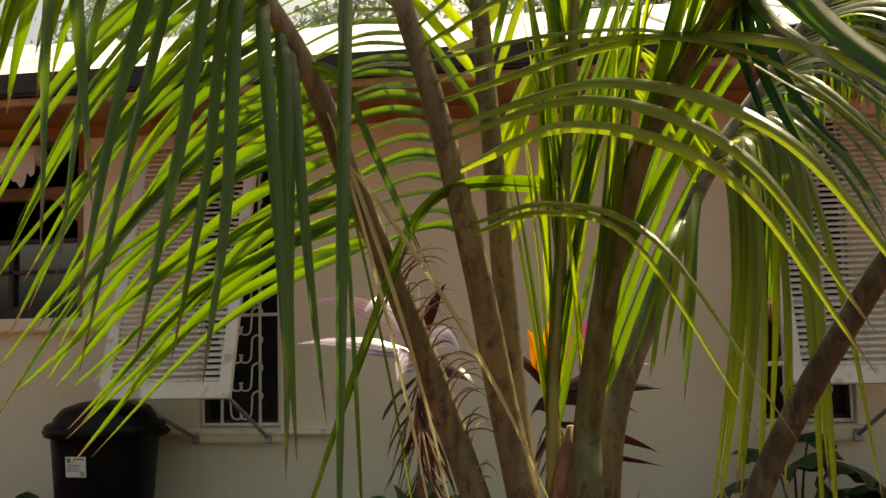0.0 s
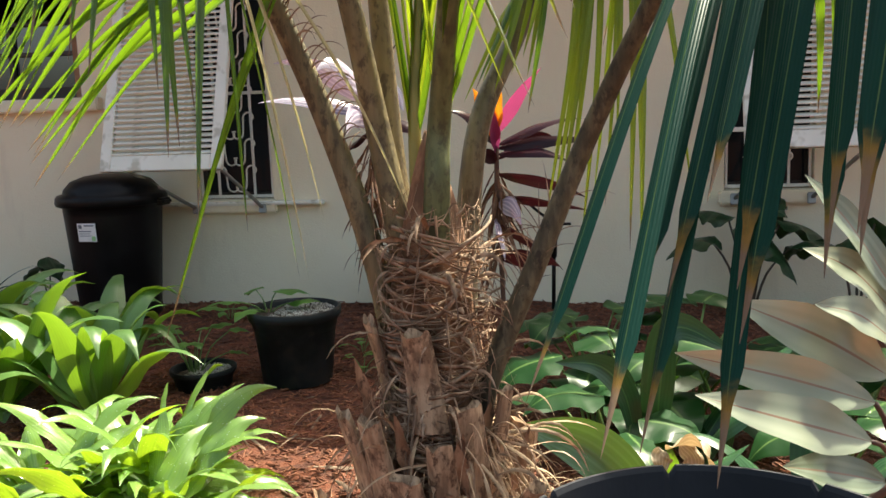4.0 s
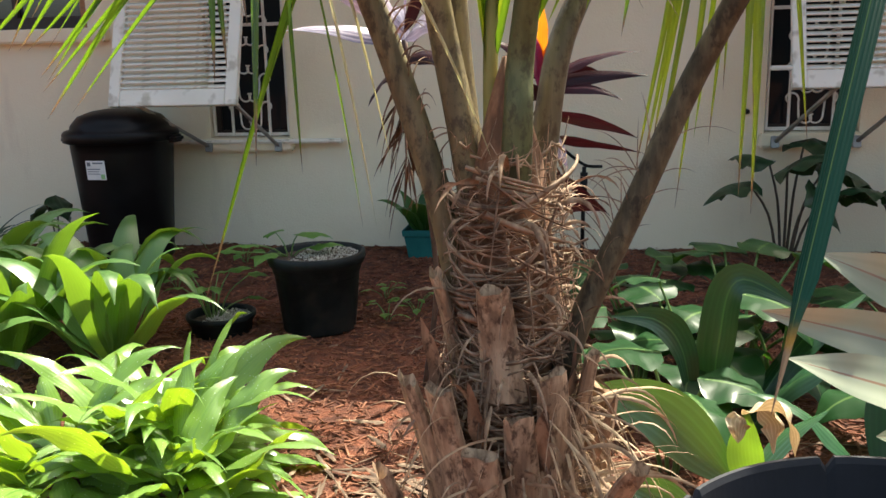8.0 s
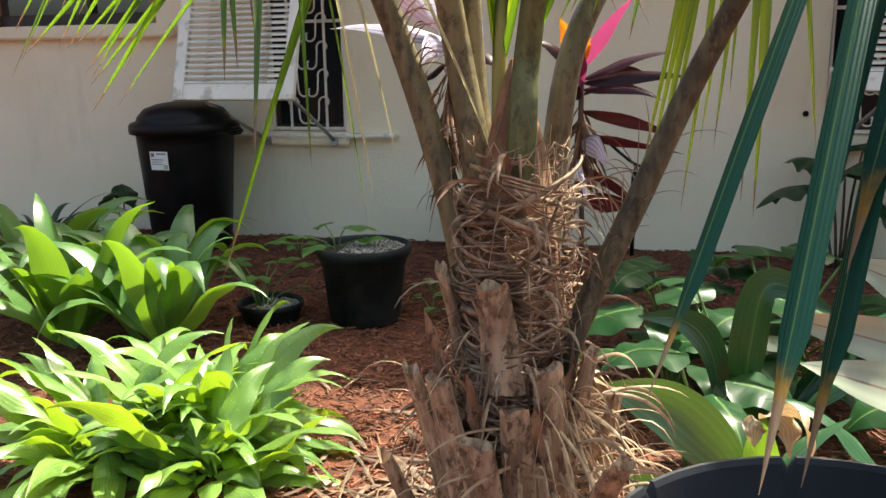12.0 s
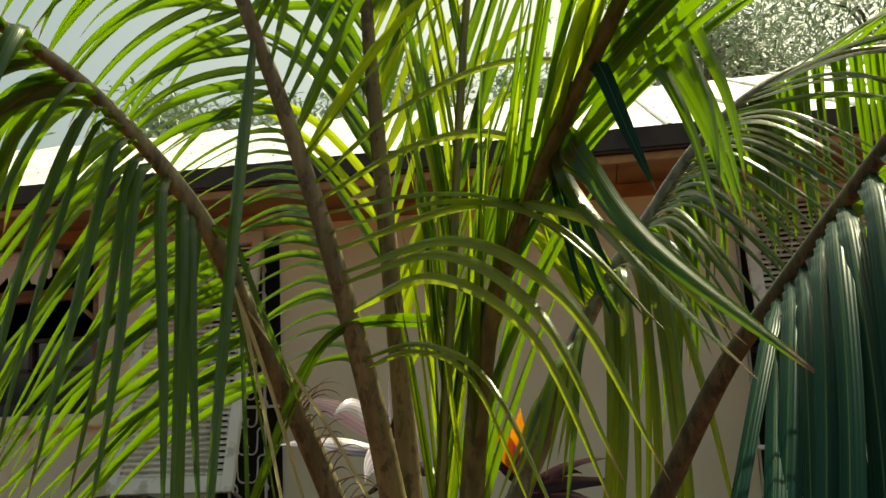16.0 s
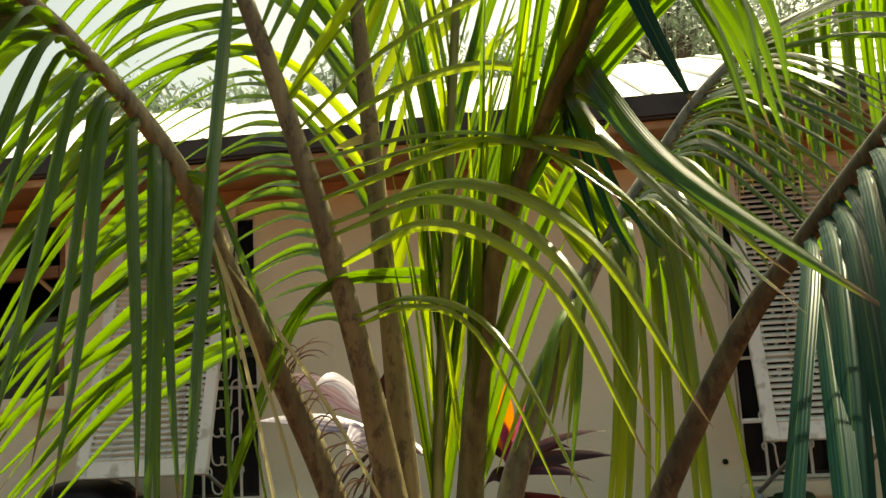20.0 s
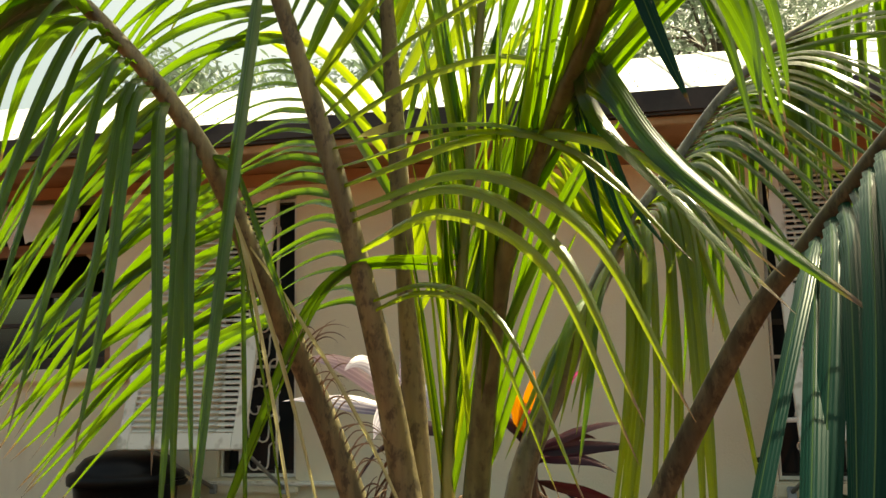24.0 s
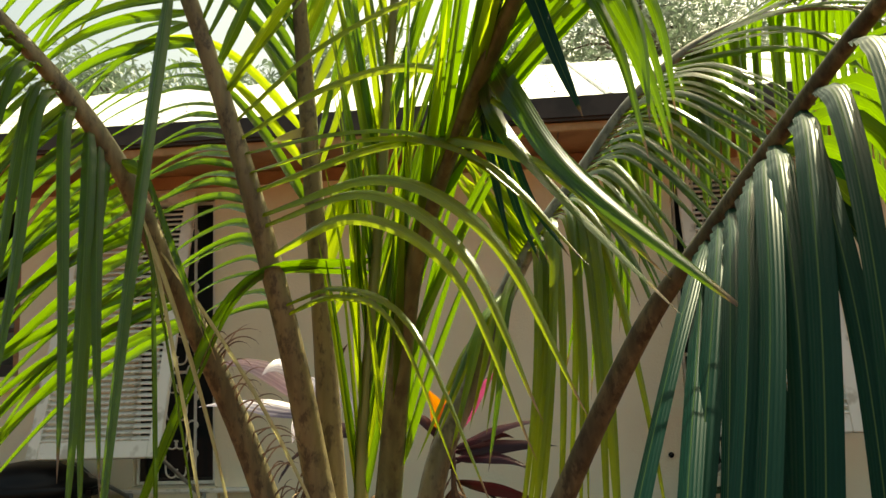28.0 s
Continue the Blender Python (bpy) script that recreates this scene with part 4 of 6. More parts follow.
def ribbon(pts, across, width, shape="leaflet", fold=0.5, wave=0.0, corr=0.0, twist=0.0, rng=random):
    """A leaflet along a line of points: keeled along the middle, crimped near its root by corr."""
    verts, faces, uvs = [], [], []
    n = len(pts) - 1
    w = Vector(across)
    ph = rng.random() * 6.28
    for i, p in enumerate(pts):
        u = i / n
        if shape == "burnt":
            k = min(1.0, 0.5 + 2.0 * u) * (1 - 0.35 * u * u) * (1.0 if u < 0.93 else 0.2 + 9.0 * max(0.0, 0.98 - u))
        elif shape == "lance":
            k = max(0.06, math.sin(math.pi * u ** 0.8) ** 0.85)
        else:
            k = min(1.0, 0.5 + 3.0 * u) * (1 - u ** 2.4) ** 0.8
        if i == n:
            k = 0.02
        d = (pts[min(i + 1, n)] - pts[max(i - 1, 0)]).normalized()
        ww = w - d * w.dot(d)
        ww = ww.normalized() if ww.length > 1e-4 else d.orthogonal().normalized()
        w = ww
        if twist:
            ww = Matrix.Rotation(twist * u, 3, d) @ ww
        nn = d.cross(ww)
        h = width * k / 2
        e1 = wave * math.sin(ph + u * 13.0) * h
        e2 = wave * math.sin(ph + 2.0 + u * 15.0) * h
        if corr and u < 0.42:
            c = corr * h * (1 - u / 0.42) * math.sin(ph + u * 70.0)
            e1, e2 = e1 + c, e2 + c * 0.7
        for q, e in ((-1.0, e1), (-0.5, e1 * 0.5), (0.0, 0.0), (0.5, e2 * 0.5), (1.0, e2)):
            verts.append(p + ww * h * q + nn * (e - fold * h * abs(q)))
            uvs.append((0.5 + q / 2, u))
    for i in range(n):
        for k in range(4):
            a = i * 5 + k
            faces.append((a, a + 1, a + 6, a + 5))
    return verts, faces, uvs


def comb(stalk, keys, count, width, seed, mats, across=(1, 0, 0), start=None, end=None, jitter=0.06, shape="leaflet", fold=0.5, wave=0.05, corr=0.0, twist=0.4, even=0.5, stretch=1.0):
    """Leaflets along a frond's stalk. keys: (place on the stalk, three offsets that the leaflet passes), between which the leaflets change their bend and length."""
    ob, pts = stalk
    n = len(pts) - 1
    rng = random.Random(seed)
    start, end = keys[0][0] if start is None else start, keys[-1][0] if end is None else end
    for i in range(count):
        q = start + (end - start) * (i + 0.5 + rng.uniform(-even, even)) / count
        k = next((k for k in range(len(keys) - 1) if (q - keys[k][0]) * (q - keys[k + 1][0]) <= 0), 0 if abs(q - keys[0][0]) < abs(q - keys[-1][0]) else len(keys) - 2)
        a, c = keys[k], keys[min(k + 1, len(keys) - 1)]
        g = 0.0 if a is c or a[0] == c[0] else min(1.0, max(0.0, (q - a[0]) / (c[0] - a[0])))
        j = min(int(q * n), n - 1)
        base = pts[j].lerp(pts[j + 1], q * n - j)
        off = [Vector(x).lerp(Vector(y), g) * stretch for x, y in zip(a[1:], c[1:])]
        size = off[-1].length * jitter
        sway = Vector((rng.gauss(0, size), rng.gauss(0, size * 0.8), rng.gauss(0, size * 0.8)))
        grow = rng.uniform(0.92, 1.1)
        line = [base] + [base + o * grow + sway * f for o, f in zip(off, (0.25, 0.6, 1.0))]
        wide = Vector(across) + Vector((rng.gauss(0, 0.12), rng.gauss(0, 0.12), rng.gauss(0, 0.12)))
        mat = mats[0] if rng.random() < 0.8 else mats[-1]
        data = ribbon(spline(line, 40 if corr else 18), wide, width * rng.uniform(0.82, 1.12), shape, fold, wave, corr, rng.uniform(-twist, twist), rng)
        mesh_ob("leaflet", data[0], data[1], mat, ob, smooth=True, uvs=data[2])


P, Y, M = PALM_LEAF, YOUNG_BACKLIT, SHADED_LEAF
# left arching frond: near row hangs, far row spreads
f = stalk_of([(0.275, 0.97, 0.55), (0.226, 0.98, 0.848), (0.146, 0.985, 1.113), (0.077, 0.95, 1.312), (0.027, 0.88, 1.464), (-0.015, 0.813, 1.608), (-0.083, 0.74, 1.732), (-0.17, 0.64, 1.84), (-0.29, 0.52, 1.92), (-0.44, 0.40, 1.95)],
             0.026, 0.009, PETIOLE_BROWN, "brown-stalked frond arching out with hanging leaflets")
near = [
    (0.571, (0.01, -0.02, -0.12), (0.04, -0.05, -0.28), (0.09, -0.08, -0.49)), (0.617, (0.02, -0.04, -0.10), (0.03, -0.08, -0.32), (0.03, -0.12, -0.53)), (0.637, (0.00, -0.06, -0.06), (0.02, -0.12, -0.33), (0.02, -0.16, -0.53)), (0.671, (-0.00, -0.07, -0.04), (-0.00, -0.14, -0.27), (-0.03, -0.18, -0.51)), (0.700, (-0.00, -0.08, -0.02), (-0.02, -0.15, -0.24), (-0.04, -0.19, -0.48)), (0.738, (0.02, -0.10, -0.03), (-0.01, -0.18, -0.20), (-0.02, -0.22, -0.46))]
comb(f, near, 10, 0.021, 11, [P, P], across=(0.9, 0.5, 0.2), fold=0.45, corr=0.6, jitter=0.05, twist=0.3, even=0.25)
comb(f, near, 18, 0.026, 114, [P, P], across=(0.9, 0.5, 0.2), start=0.79, end=0.98, fold=0.40, corr=0.6, jitter=0.08, stretch=1.2)
comb(f, [
    (0.554, (0.04, -0.01, -0.02), (0.10, -0.03, -0.13), (0.17, -0.05, -0.27)), (0.567, (0.06, -0.03, -0.03), (0.12, -0.06, -0.15), (0.18, -0.09, -0.27))], 2, 0.017, 112, [P, P], across=(0.7, -0.4, 0.6), fold=0.6, corr=0.2, jitter=0.03)
comb(f, [
    (0.375, (-0.16, 0.12, -0.03), (-0.34, 0.17, -0.10), (-0.59, 0.22, -0.28)), (0.500, (-0.19, 0.15, -0.04), (-0.37, 0.20, -0.17), (-0.55, 0.25, -0.34)), (0.588, (-0.19, 0.13, -0.05), (-0.35, 0.19, -0.18), (-0.52, 0.23, -0.40)), (0.708, (-0.15, 0.11, -0.02), (-0.29, 0.15, -0.13), (-0.42, 0.19, -0.30))], 32, 0.022, 111, [P, P, P], across=(-0.4, 0.3, 0.85), stretch=1.1, jitter=0.07, fold=0.5)
row(f, (-0.6, 0.45, 0.10), 0.72, 0.97, 32, 0.62, 0.025, (75, 60), 1.2, 116, [P, P])
row(f, (0.30, -0.10, -0.75), 0.46, 0.53, 5, 0.72, 0.008, (90, 90), 0.35, 115, [DRY_LEAFLET, P], free=True, jitter=0.11, fold=0.9, twist=1.5)
row(f, (0.6, -0.2, 0.2), 0.14, 0.36, 44, 0.10, 0.003, (40, 60), 1.2, 113, [FIBRE], jitter=0.35, name="dry_fringe", joined=True)
# second, tall frond: short leaflets on one side, long arching ones on the other
f = stalk_of([(0.29, 0.97, 0.75), (0.262, 0.985, 0.95), (0.225, 1.0, 1.141), (0.194, 0.98, 1.331), (0.148, 0.95, 1.551), (0.102, 0.94, 1.716), (0.04, 0.92, 1.922), (-0.04, 0.88, 2.15), (-0.16, 0.80, 2.36)],
             0.029, 0.010, PETIOLE_TAN, "tan-stalked upright frond")
comb(f, [
    (0.404, (-0.04, 0.05, 0.02), (-0.11, 0.09, 0.01), (-0.18, 0.13, -0.02)), (0.554, (-0.11, 0.10, 0.03), (-0.23, 0.16, 0.00), (-0.35, 0.21, -0.06)), (0.725, (-0.11, 0.07, 0.04), (-0.24, 0.12, 0.03), (-0.38, 0.17, -0.01))], 24, 0.0155, 12, [P, P], across=(0.1, 0.6, 0.7), jitter=0.05, fold=0.5, even=0.3)
row(f, (-0.92, 0.40, 0.05), 0.70, 0.98, 20, 0.58, 0.020, (72, 62), 0.6, 121, [P, P], fold=0.7)
long_row = [
    (0.404, (0.10, -0.09, 0.02), (0.21, -0.22, -0.02), (0.32, -0.37, -0.22)), (0.467, (0.18, -0.16, 0.02), (0.35, -0.36, -0.10), (0.45, -0.50, -0.32)), (0.525, (0.28, -0.19, 0.01), (0.46, -0.39, -0.10), (0.58, -0.51, -0.29)), (0.583, (0.21, -0.12, -0.00), (0.38, -0.28, -0.05), (0.52, -0.42, -0.17)), (0.604, (0.20, -0.09, 0.13), (0.44, -0.29, 0.13), (0.67, -0.46, -0.03)), (0.654, (0.08, -0.02, 0.09), (0.17, -0.08, 0.16), (0.27, -0.14, 0.24))]
comb(f, long_row, 9, 0.0185, 122, [BACKLIT_LEAF, P], across=(-0.3, 0.7, 0.5), jitter=0.04, fold=0.55, corr=0.1, even=0.3, start=0.45, stretch=0.93)
comb(f, long_row, 2, 0.013, 126, [BACKLIT_LEAF, P], across=(-0.3, 0.7, 0.5), jitter=0.03, start=0.404, end=0.425)
leaf("leaflet", f[0], PALM_LEAF, f[1][int(0.80 * 59)], (0.06, -0.34, -0.8), (1, 0.2, 0), 1.05, 0.020, 0.25, seg=16, fold=0.8, power=0.5)
row(f, (0.85, -0.15, 0.25), 0.64, 0.97, 14, 0.62, 0.019, (48, 38), 0.45, 123, [P, Y])
# Leaflets above the view, added to throw dapples on the fronds below.
for _o, _s in (((-0.9, 0.5, 0.2), 124), ((0.9, 0.3, 0.3), 125)):
    row(f, _o, 0.78, 0.99, 7, 0.62, 0.022, (60, 45), 0.8, _s, [P, P], jitter=0.15)
# third, slender frond behind
f = stalk_of([(0.285, 1.0, 0.8), (0.255, 1.03, 0.98), (0.238, 1.05, 1.151), (0.226, 1.055, 1.375), (0.204, 1.06, 1.729), (0.19, 1.06, 1.962), (0.18, 1.05, 2.2), (0.15, 1.0, 2.45)],
             0.029, 0.008, PETIOLE_TAN, "slender backlit frond")
row(f, (-0.9, 0.1, 0.0), 0.50, 0.98, 20, 0.5, 0.022, (30, 24), 0.5, 13, [P, Y])
row(f, (0.9, 0.1, 0.0), 0.42, 0.98, 24, 0.55, 0.022, (28, 22), 0.4, 131, [Y, P])
# Unseen top leaflets added here too, for dappled shade underneath.
for _o, _s in (((-0.9, 0.5, 0.2), 134), ((0.9, 0.5, 0.3), 135)):
    row(f, _o, 0.76, 0.99, 7, 0.62, 0.022, (62, 45), 0.8, _s, [P, P], jitter=0.15)
leaf("leaflet", f[0], DRY_LEAFLET, f[1][int(0.58 * 59)], (-0.55, -0.5, -0.28), (0.4, -0.3, 0.8), 0.08, 0.018, 0.2, seg=6, fold=0.2)
# unopened young leaves in the middle
f = stalk_of([(0.30, 0.98, 0.9), (0.30, 0.985, 1.138), (0.318, 0.99, 1.35), (0.335, 1.0, 1.544), (0.361, 1.0, 1.822), (0.40, 1.0, 2.15), (0.45, 0.98, 2.4)],
             0.013, 0.006, PETIOLE_GREEN, "bright unopened young leaf")
row(f, (-0.8, -0.4, 0.0), 0.12, 0.95, 30, 0.50, 0.015, (8, 18), 0.1, 14, [Y, P], jitter=0.05)
row(f, (0.8, -0.4, 0.0), 0.12, 0.95, 30, 0.52, 0.015, (8, 20), 0.15, 141, [P, Y], jitter=0.05)
comb(f, [
    (0.460, (-0.19, -0.06, -0.04), (-0.28, -0.12, -0.26), (-0.42, -0.20, -0.76)), (0.420, (-0.16, -0.04, 0.01), (-0.23, -0.10, -0.13), (-0.31, -0.15, -0.32))], 2, 0.024, 142, [P, P], across=(0.8, -0.3, 0.4), jitter=0.02, even=0.1)
# frond leaning forward, leaflets still folded along it
f = stalk_of([(0.345, 0.935, 0.55), (0.340, 0.93, 0.85), (0.345, 0.93, 1.02), (0.352, 0.945, 1.14), (0.404, 0.85, 1.418), (0.483, 0.725, 1.586), (0.574, 0.545, 1.70), (0.66, 0.40, 1.80), (0.76, 0.22, 1.88)],
             0.029, 0.009, PETIOLE_OLIVE, "green frond leaning forward")
row(f, (-0.6, -0.1, 0.5), 0.34, 0.92, 26, 0.50, 0.016, (5, 12), 0.2, 15, [P, Y], jitter=0.05, fold=0.9)
row(f, (0.0, -1.0, 0.3), 0.36, 0.90, 6, 0.5, 0.020, (4, 8), 0.1, 154, [Y, Y], jitter=0.05, fold=0.9)
row(f, (0.55, 0.1, -0.1), 0.36, 0.80, 20, 0.5, 0.017, (7, 16), 0.25, 151, [P, P], jitter=0.05, fold=0.9)
comb(f, [
    (0.708, (0.03, 0.02, -0.04), (0.09, -0.06, -0.17), (0.24, -0.20, -0.34)), (0.700, (0.01, 0.04, -0.06), (0.08, -0.06, -0.17), (0.21, -0.16, -0.34))], 3, 0.030, 152, [P, P], across=(0.3, -0.5, 0.8), jitter=0.03, even=0.2, fold=0.4)
comb(f, [
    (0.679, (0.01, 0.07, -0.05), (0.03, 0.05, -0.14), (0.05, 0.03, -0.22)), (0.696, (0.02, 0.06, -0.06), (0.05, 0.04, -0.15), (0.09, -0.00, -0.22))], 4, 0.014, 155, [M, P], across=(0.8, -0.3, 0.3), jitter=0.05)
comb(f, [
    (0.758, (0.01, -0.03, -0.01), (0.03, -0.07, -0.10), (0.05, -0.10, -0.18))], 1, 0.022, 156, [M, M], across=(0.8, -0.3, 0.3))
comb(f, [
    (0.783, (0.04, 0.10, 0.01), (0.08, 0.08, -0.08), (0.11, 0.06, -0.21)), (0.875, (0.05, 0.10, -0.06), (0.08, 0.06, -0.18), (0.09, 0.04, -0.28))], 6, 0.017, 153, [P, P], across=(0.8, -0.3, 0.3), jitter=0.06, fold=0.7)
# frond behind, arching over to the wall side
f = stalk_of([(0.36, 1.07, 0.7), (0.372, 1.1, 0.922), (0.399, 1.115, 1.12), (0.463, 1.15, 1.269), (0.556, 1.2, 1.479), (0.685, 1.25, 1.663), (0.792, 1.266, 1.803), (0.925, 1.3, 1.915), (1.10, 1.33, 1.98), (1.32, 1.36, 1.98)],
             0.028, 0.006, PETIOLE_SHEEN, "grey-green frond arching over with a comb of drooping leaflets")
comb(f, [
    (0.458, (0.02, -0.09, -0.01), (0.02, -0.13, -0.18), (-0.01, -0.13, -0.42)), (0.533, (0.02, -0.12, -0.06), (0.03, -0.16, -0.26), (0.03, -0.18, -0.51))], 14, 0.019, 16, [BACKLIT_LEAF, Y], across=(0.9, 0.2, 0.2), jitter=0.07, stretch=1.25)
comb(f, [
    (0.500, (0.04, -0.11, 0.00), (0.09, -0.21, -0.10), (0.12, -0.27, -0.21)), (0.613, (0.07, -0.11, -0.01), (0.14, -0.21, -0.10), (0.21, -0.28, -0.20)), (0.717, (0.07, -0.10, -0.02), (0.13, -0.18, -0.08), (0.19, -0.26, -0.17))], 32, 0.0145, 161, [P, BACKLIT_LEAF], across=(0.3, 0.8, 0.3), jitter=0.035, even=0.25)
row(f, (0.85, -0.40, 0.30), 0.72, 0.99, 20, 0.55, 0.0155, (72, 56), 0.9, 164, [P, P], power=0.9, jitter=0.04)
comb(f, [
    (0.508, (0.04, 0.09, 0.02), (0.06, 0.15, -0.14), (0.04, 0.17, -0.36)), (0.633, (0.08, 0.16, 0.07), (0.12, 0.24, -0.00), (0.12, 0.24, -0.12)), (0.775, (0.08, 0.15, 0.07), (0.11, 0.20, -0.02), (0.10, 0.20, -0.19))], 56, 0.017, 162, [P, P], across=(0.9, 0.2, 0.2), jitter=0.06)
row(f, (0.40, 0.65, 0.15), 0.76, 0.99, 34, 0.50, 0.017, (70, 60), 3.4, 166, [P, P], power=0.1, jitter=0.06)
comb(f, [
    (0.446, (-0.05, -0.05, 0.05), (-0.09, -0.08, 0.10), (-0.12, -0.10, 0.15)), (0.492, (-0.04, -0.02, 0.07), (-0.08, -0.02, 0.13), (-0.12, -0.02, 0.17))], 14, 0.018, 165, [Y, Y], across=(0.5, 0.2, 0.7), jitter=0.1)
comb(f, [
    (0.388, (-0.04, -0.07, -0.03), (-0.07, -0.12, -0.10), (-0.10, -0.17, -0.18)), (0.454, (-0.03, -0.10, -0.08), (-0.05, -0.15, -0.19), (-0.08, -0.20, -0.32))], 9, 0.016, 163, [Y, P], across=(0.9, 0.2, 0.2), jitter=0.08)
# frond coming forward with broad leaflets in the darker, shaded colour
f = stalk_of([(0.385, 0.94, 0.42), (0.416, 0.93, 0.645), (0.52, 0.92, 0.904), (0.604, 0.90, 1.105), (0.717, 0.80, 1.335), (0.79, 0.718, 1.443), (0.86, 0.60, 1.545), (0.93, 0.46, 1.64), (1.0, 0.28, 1.70), (1.06, 0.12, 1.72)],
             0.022, 0.010, PETIOLE_DARK, "brown-stalked frond with hanging leaflets in a shaded blue-green")
dark = [
    (0.537, (-0.04, -0.16, -0.06), (-0.12, -0.38, -0.23), (-0.21, -0.61, -0.48)), (0.608, (-0.04, -0.16, -0.08), (-0.10, -0.36, -0.28), (-0.18, -0.56, -0.57)), (0.675, (-0.04, -0.15, -0.07), (-0.09, -0.33, -0.27), (-0.17, -0.52, -0.57)), (0.717, (-0.03, -0.15, -0.07), (-0.08, -0.32, -0.27), (-0.14, -0.48, -0.57))]
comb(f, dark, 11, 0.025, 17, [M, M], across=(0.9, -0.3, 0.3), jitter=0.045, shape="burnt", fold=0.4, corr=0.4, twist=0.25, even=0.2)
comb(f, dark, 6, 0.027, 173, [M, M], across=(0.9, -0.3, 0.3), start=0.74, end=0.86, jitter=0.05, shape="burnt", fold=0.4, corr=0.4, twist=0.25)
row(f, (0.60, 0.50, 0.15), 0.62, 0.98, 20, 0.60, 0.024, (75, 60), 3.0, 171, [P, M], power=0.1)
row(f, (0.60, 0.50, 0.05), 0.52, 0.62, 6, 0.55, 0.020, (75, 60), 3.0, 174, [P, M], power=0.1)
row(f, (-0.6, 0.0, 0.6), 0.10, 0.26, 40, 0.11, 0.002, (20, 40), 0.8, 172, [FIBRE], jitter=0.5, name="dry_fringe", joined=True)


# ---- bin, pots and garden things ----
def rubbish_bin(x, y, z):
    ob = empty("rubbish_bin", (x, y, z), "large black plastic rubbish bin with a domed lid, standing on mulch", "bin")
    part("body", lathe([(0.0, 0.0), (0.235, 0.0), (0.245, 0.02), (0.295, 0.60), (0.30, 0.655), (0.318, 0.66), (0.318, 0.675), (0.28, 0.675)], 48), BLACK_PLASTIC, ob, smooth=True)
    part("lid", lathe([(0.322, 0.655), (0.335, 0.66), (0.337, 0.70), (0.325, 0.715), (0.29, 0.725), (0.285, 0.745), (0.24, 0.79), (0.16, 0.815), (0.08, 0.825), (0.0, 0.826)], 48), BLACK_PLASTIC, ob, smooth=True)
    for s in (-1, 1):
        part("handle", box(s * 0.345 - 0.03, s * 0.345 + 0.03, -0.06, 0.06, 0.645, 0.685, 0.012), BLACK_PLASTIC, ob)
    lab = part("label", box(-0.062, 0.062, -0.002, 0.002, -0.05, 0.05, 0.001), PAPER, ob, "white printed product sticker")
    a = radians(-94)
    r = 0.2935
    lab.matrix_local = Matrix.Translation((r * math.cos(a) + 0.005, r * math.sin(a), 0.525)) @ Matrix.Rotation(a + math.pi / 2, 4, 'Z') @ Matrix.Rotation(radians(4.5), 4, 'X')
    for nm, x0, x1, z0, z1, mt in (("print_block", -0.052, -0.03, 0.022, 0.042, INK), ("print_bar", -0.015, 0.05, 0.034, 0.042, INK), ("print_bar", -0.052, 0.03, 0.004, 0.009, INK), ("print_bar", -0.052, 0.02, -0.008, -0.004, INK),
                                   ("print_bar", -0.052, 0.025, -0.02, -0.016, INK), ("print_block", 0.03, 0.056, -0.046, -0.02, GREEN_INK)):
        part(nm, box(x0, x1, -0.0032, -0.0021, z0, z1), mt, lab)
    return ob


rubbish_bin(-2.03, 3.97, 0.065).scale = (0.89, 0.89, 1.0)


def round_pot(name, x, y, z, rt, rb, h, mat, label, fill, fill_mat, tilt=0.0):
    ob = empty(name, (x, y, z), label, "plant pot")
    part("pot", lathe([(0.0, 0.0), (rb, 0.0), (rb + 0.003, 0.01), (rt * 0.87, h * 0.76), (rt * 0.90, h * 0.775), (rt * 0.91, h * 0.84), (rt * 0.965, h * 0.865), (rt, h * 0.92), (rt, h), (rt * 0.94, h + 0.003), (rt * 0.90, h * 0.97), (rt * 0.86, h * 0.7)], 48), mat, ob, smooth=True)
    b = lathe([(rt * 0.89, fill - 0.004), (rt * 0.6, fill), (rt * 0.3, fill + 0.008), (0.001, fill + 0.01)], 40)
    part("soil", b, SOIL, ob)
    if fill_mat:
        rng = random.Random(4)
        hp = Heap()
        for _ in range(900):
            a, r = rng.uniform(0, 6.3), rt * 0.86 * math.sqrt(rng.random())
            if math.cos(a) * r < -rt * 0.35:
                continue
            s = rng.uniform(0.003, 0.0065)
            m = Matrix.Translation((r * math.cos(a), r * math.sin(a), fill + 0.012)) @ Euler((rng.random() * 3, rng.random() * 3, rng.random() * 3)).to_matrix().to_4x4() @ Matrix.Diagonal((s, s * 0.8, s * 0.6, 1))
            hp.add([m @ Vector(c) for c in ((1, 0, 0), (-1, 0, 0), (0, 1, 0), (0, -1, 0), (0, 0, 1), (0, 0, -1))], [(0, 2, 4), (2, 1, 4), (1, 3, 4), (3, 0, 4), (2, 0, 5), (1, 2, 5), (3, 1, 5), (0, 3, 5)])
        tagged(hp.make("gravel", fill_mat, ob, "pale gravel top dressing", smooth=False), kind="stuff")
    return ob


round_pot("plant_pot", -0.667, 3.03, 0.005, 0.205, 0.150, 0.33, POT_PLASTIC, "large black plastic pot with pale gravel and a small plant", 0.305, GRAVEL)
round_pot("plant_pot", -1.07, 2.94, -0.085, 0.145, 0.11, 0.17, POT_PLASTIC, "low black plastic pot sunk in the mulch with a seedling", 0.14, GRAVEL)


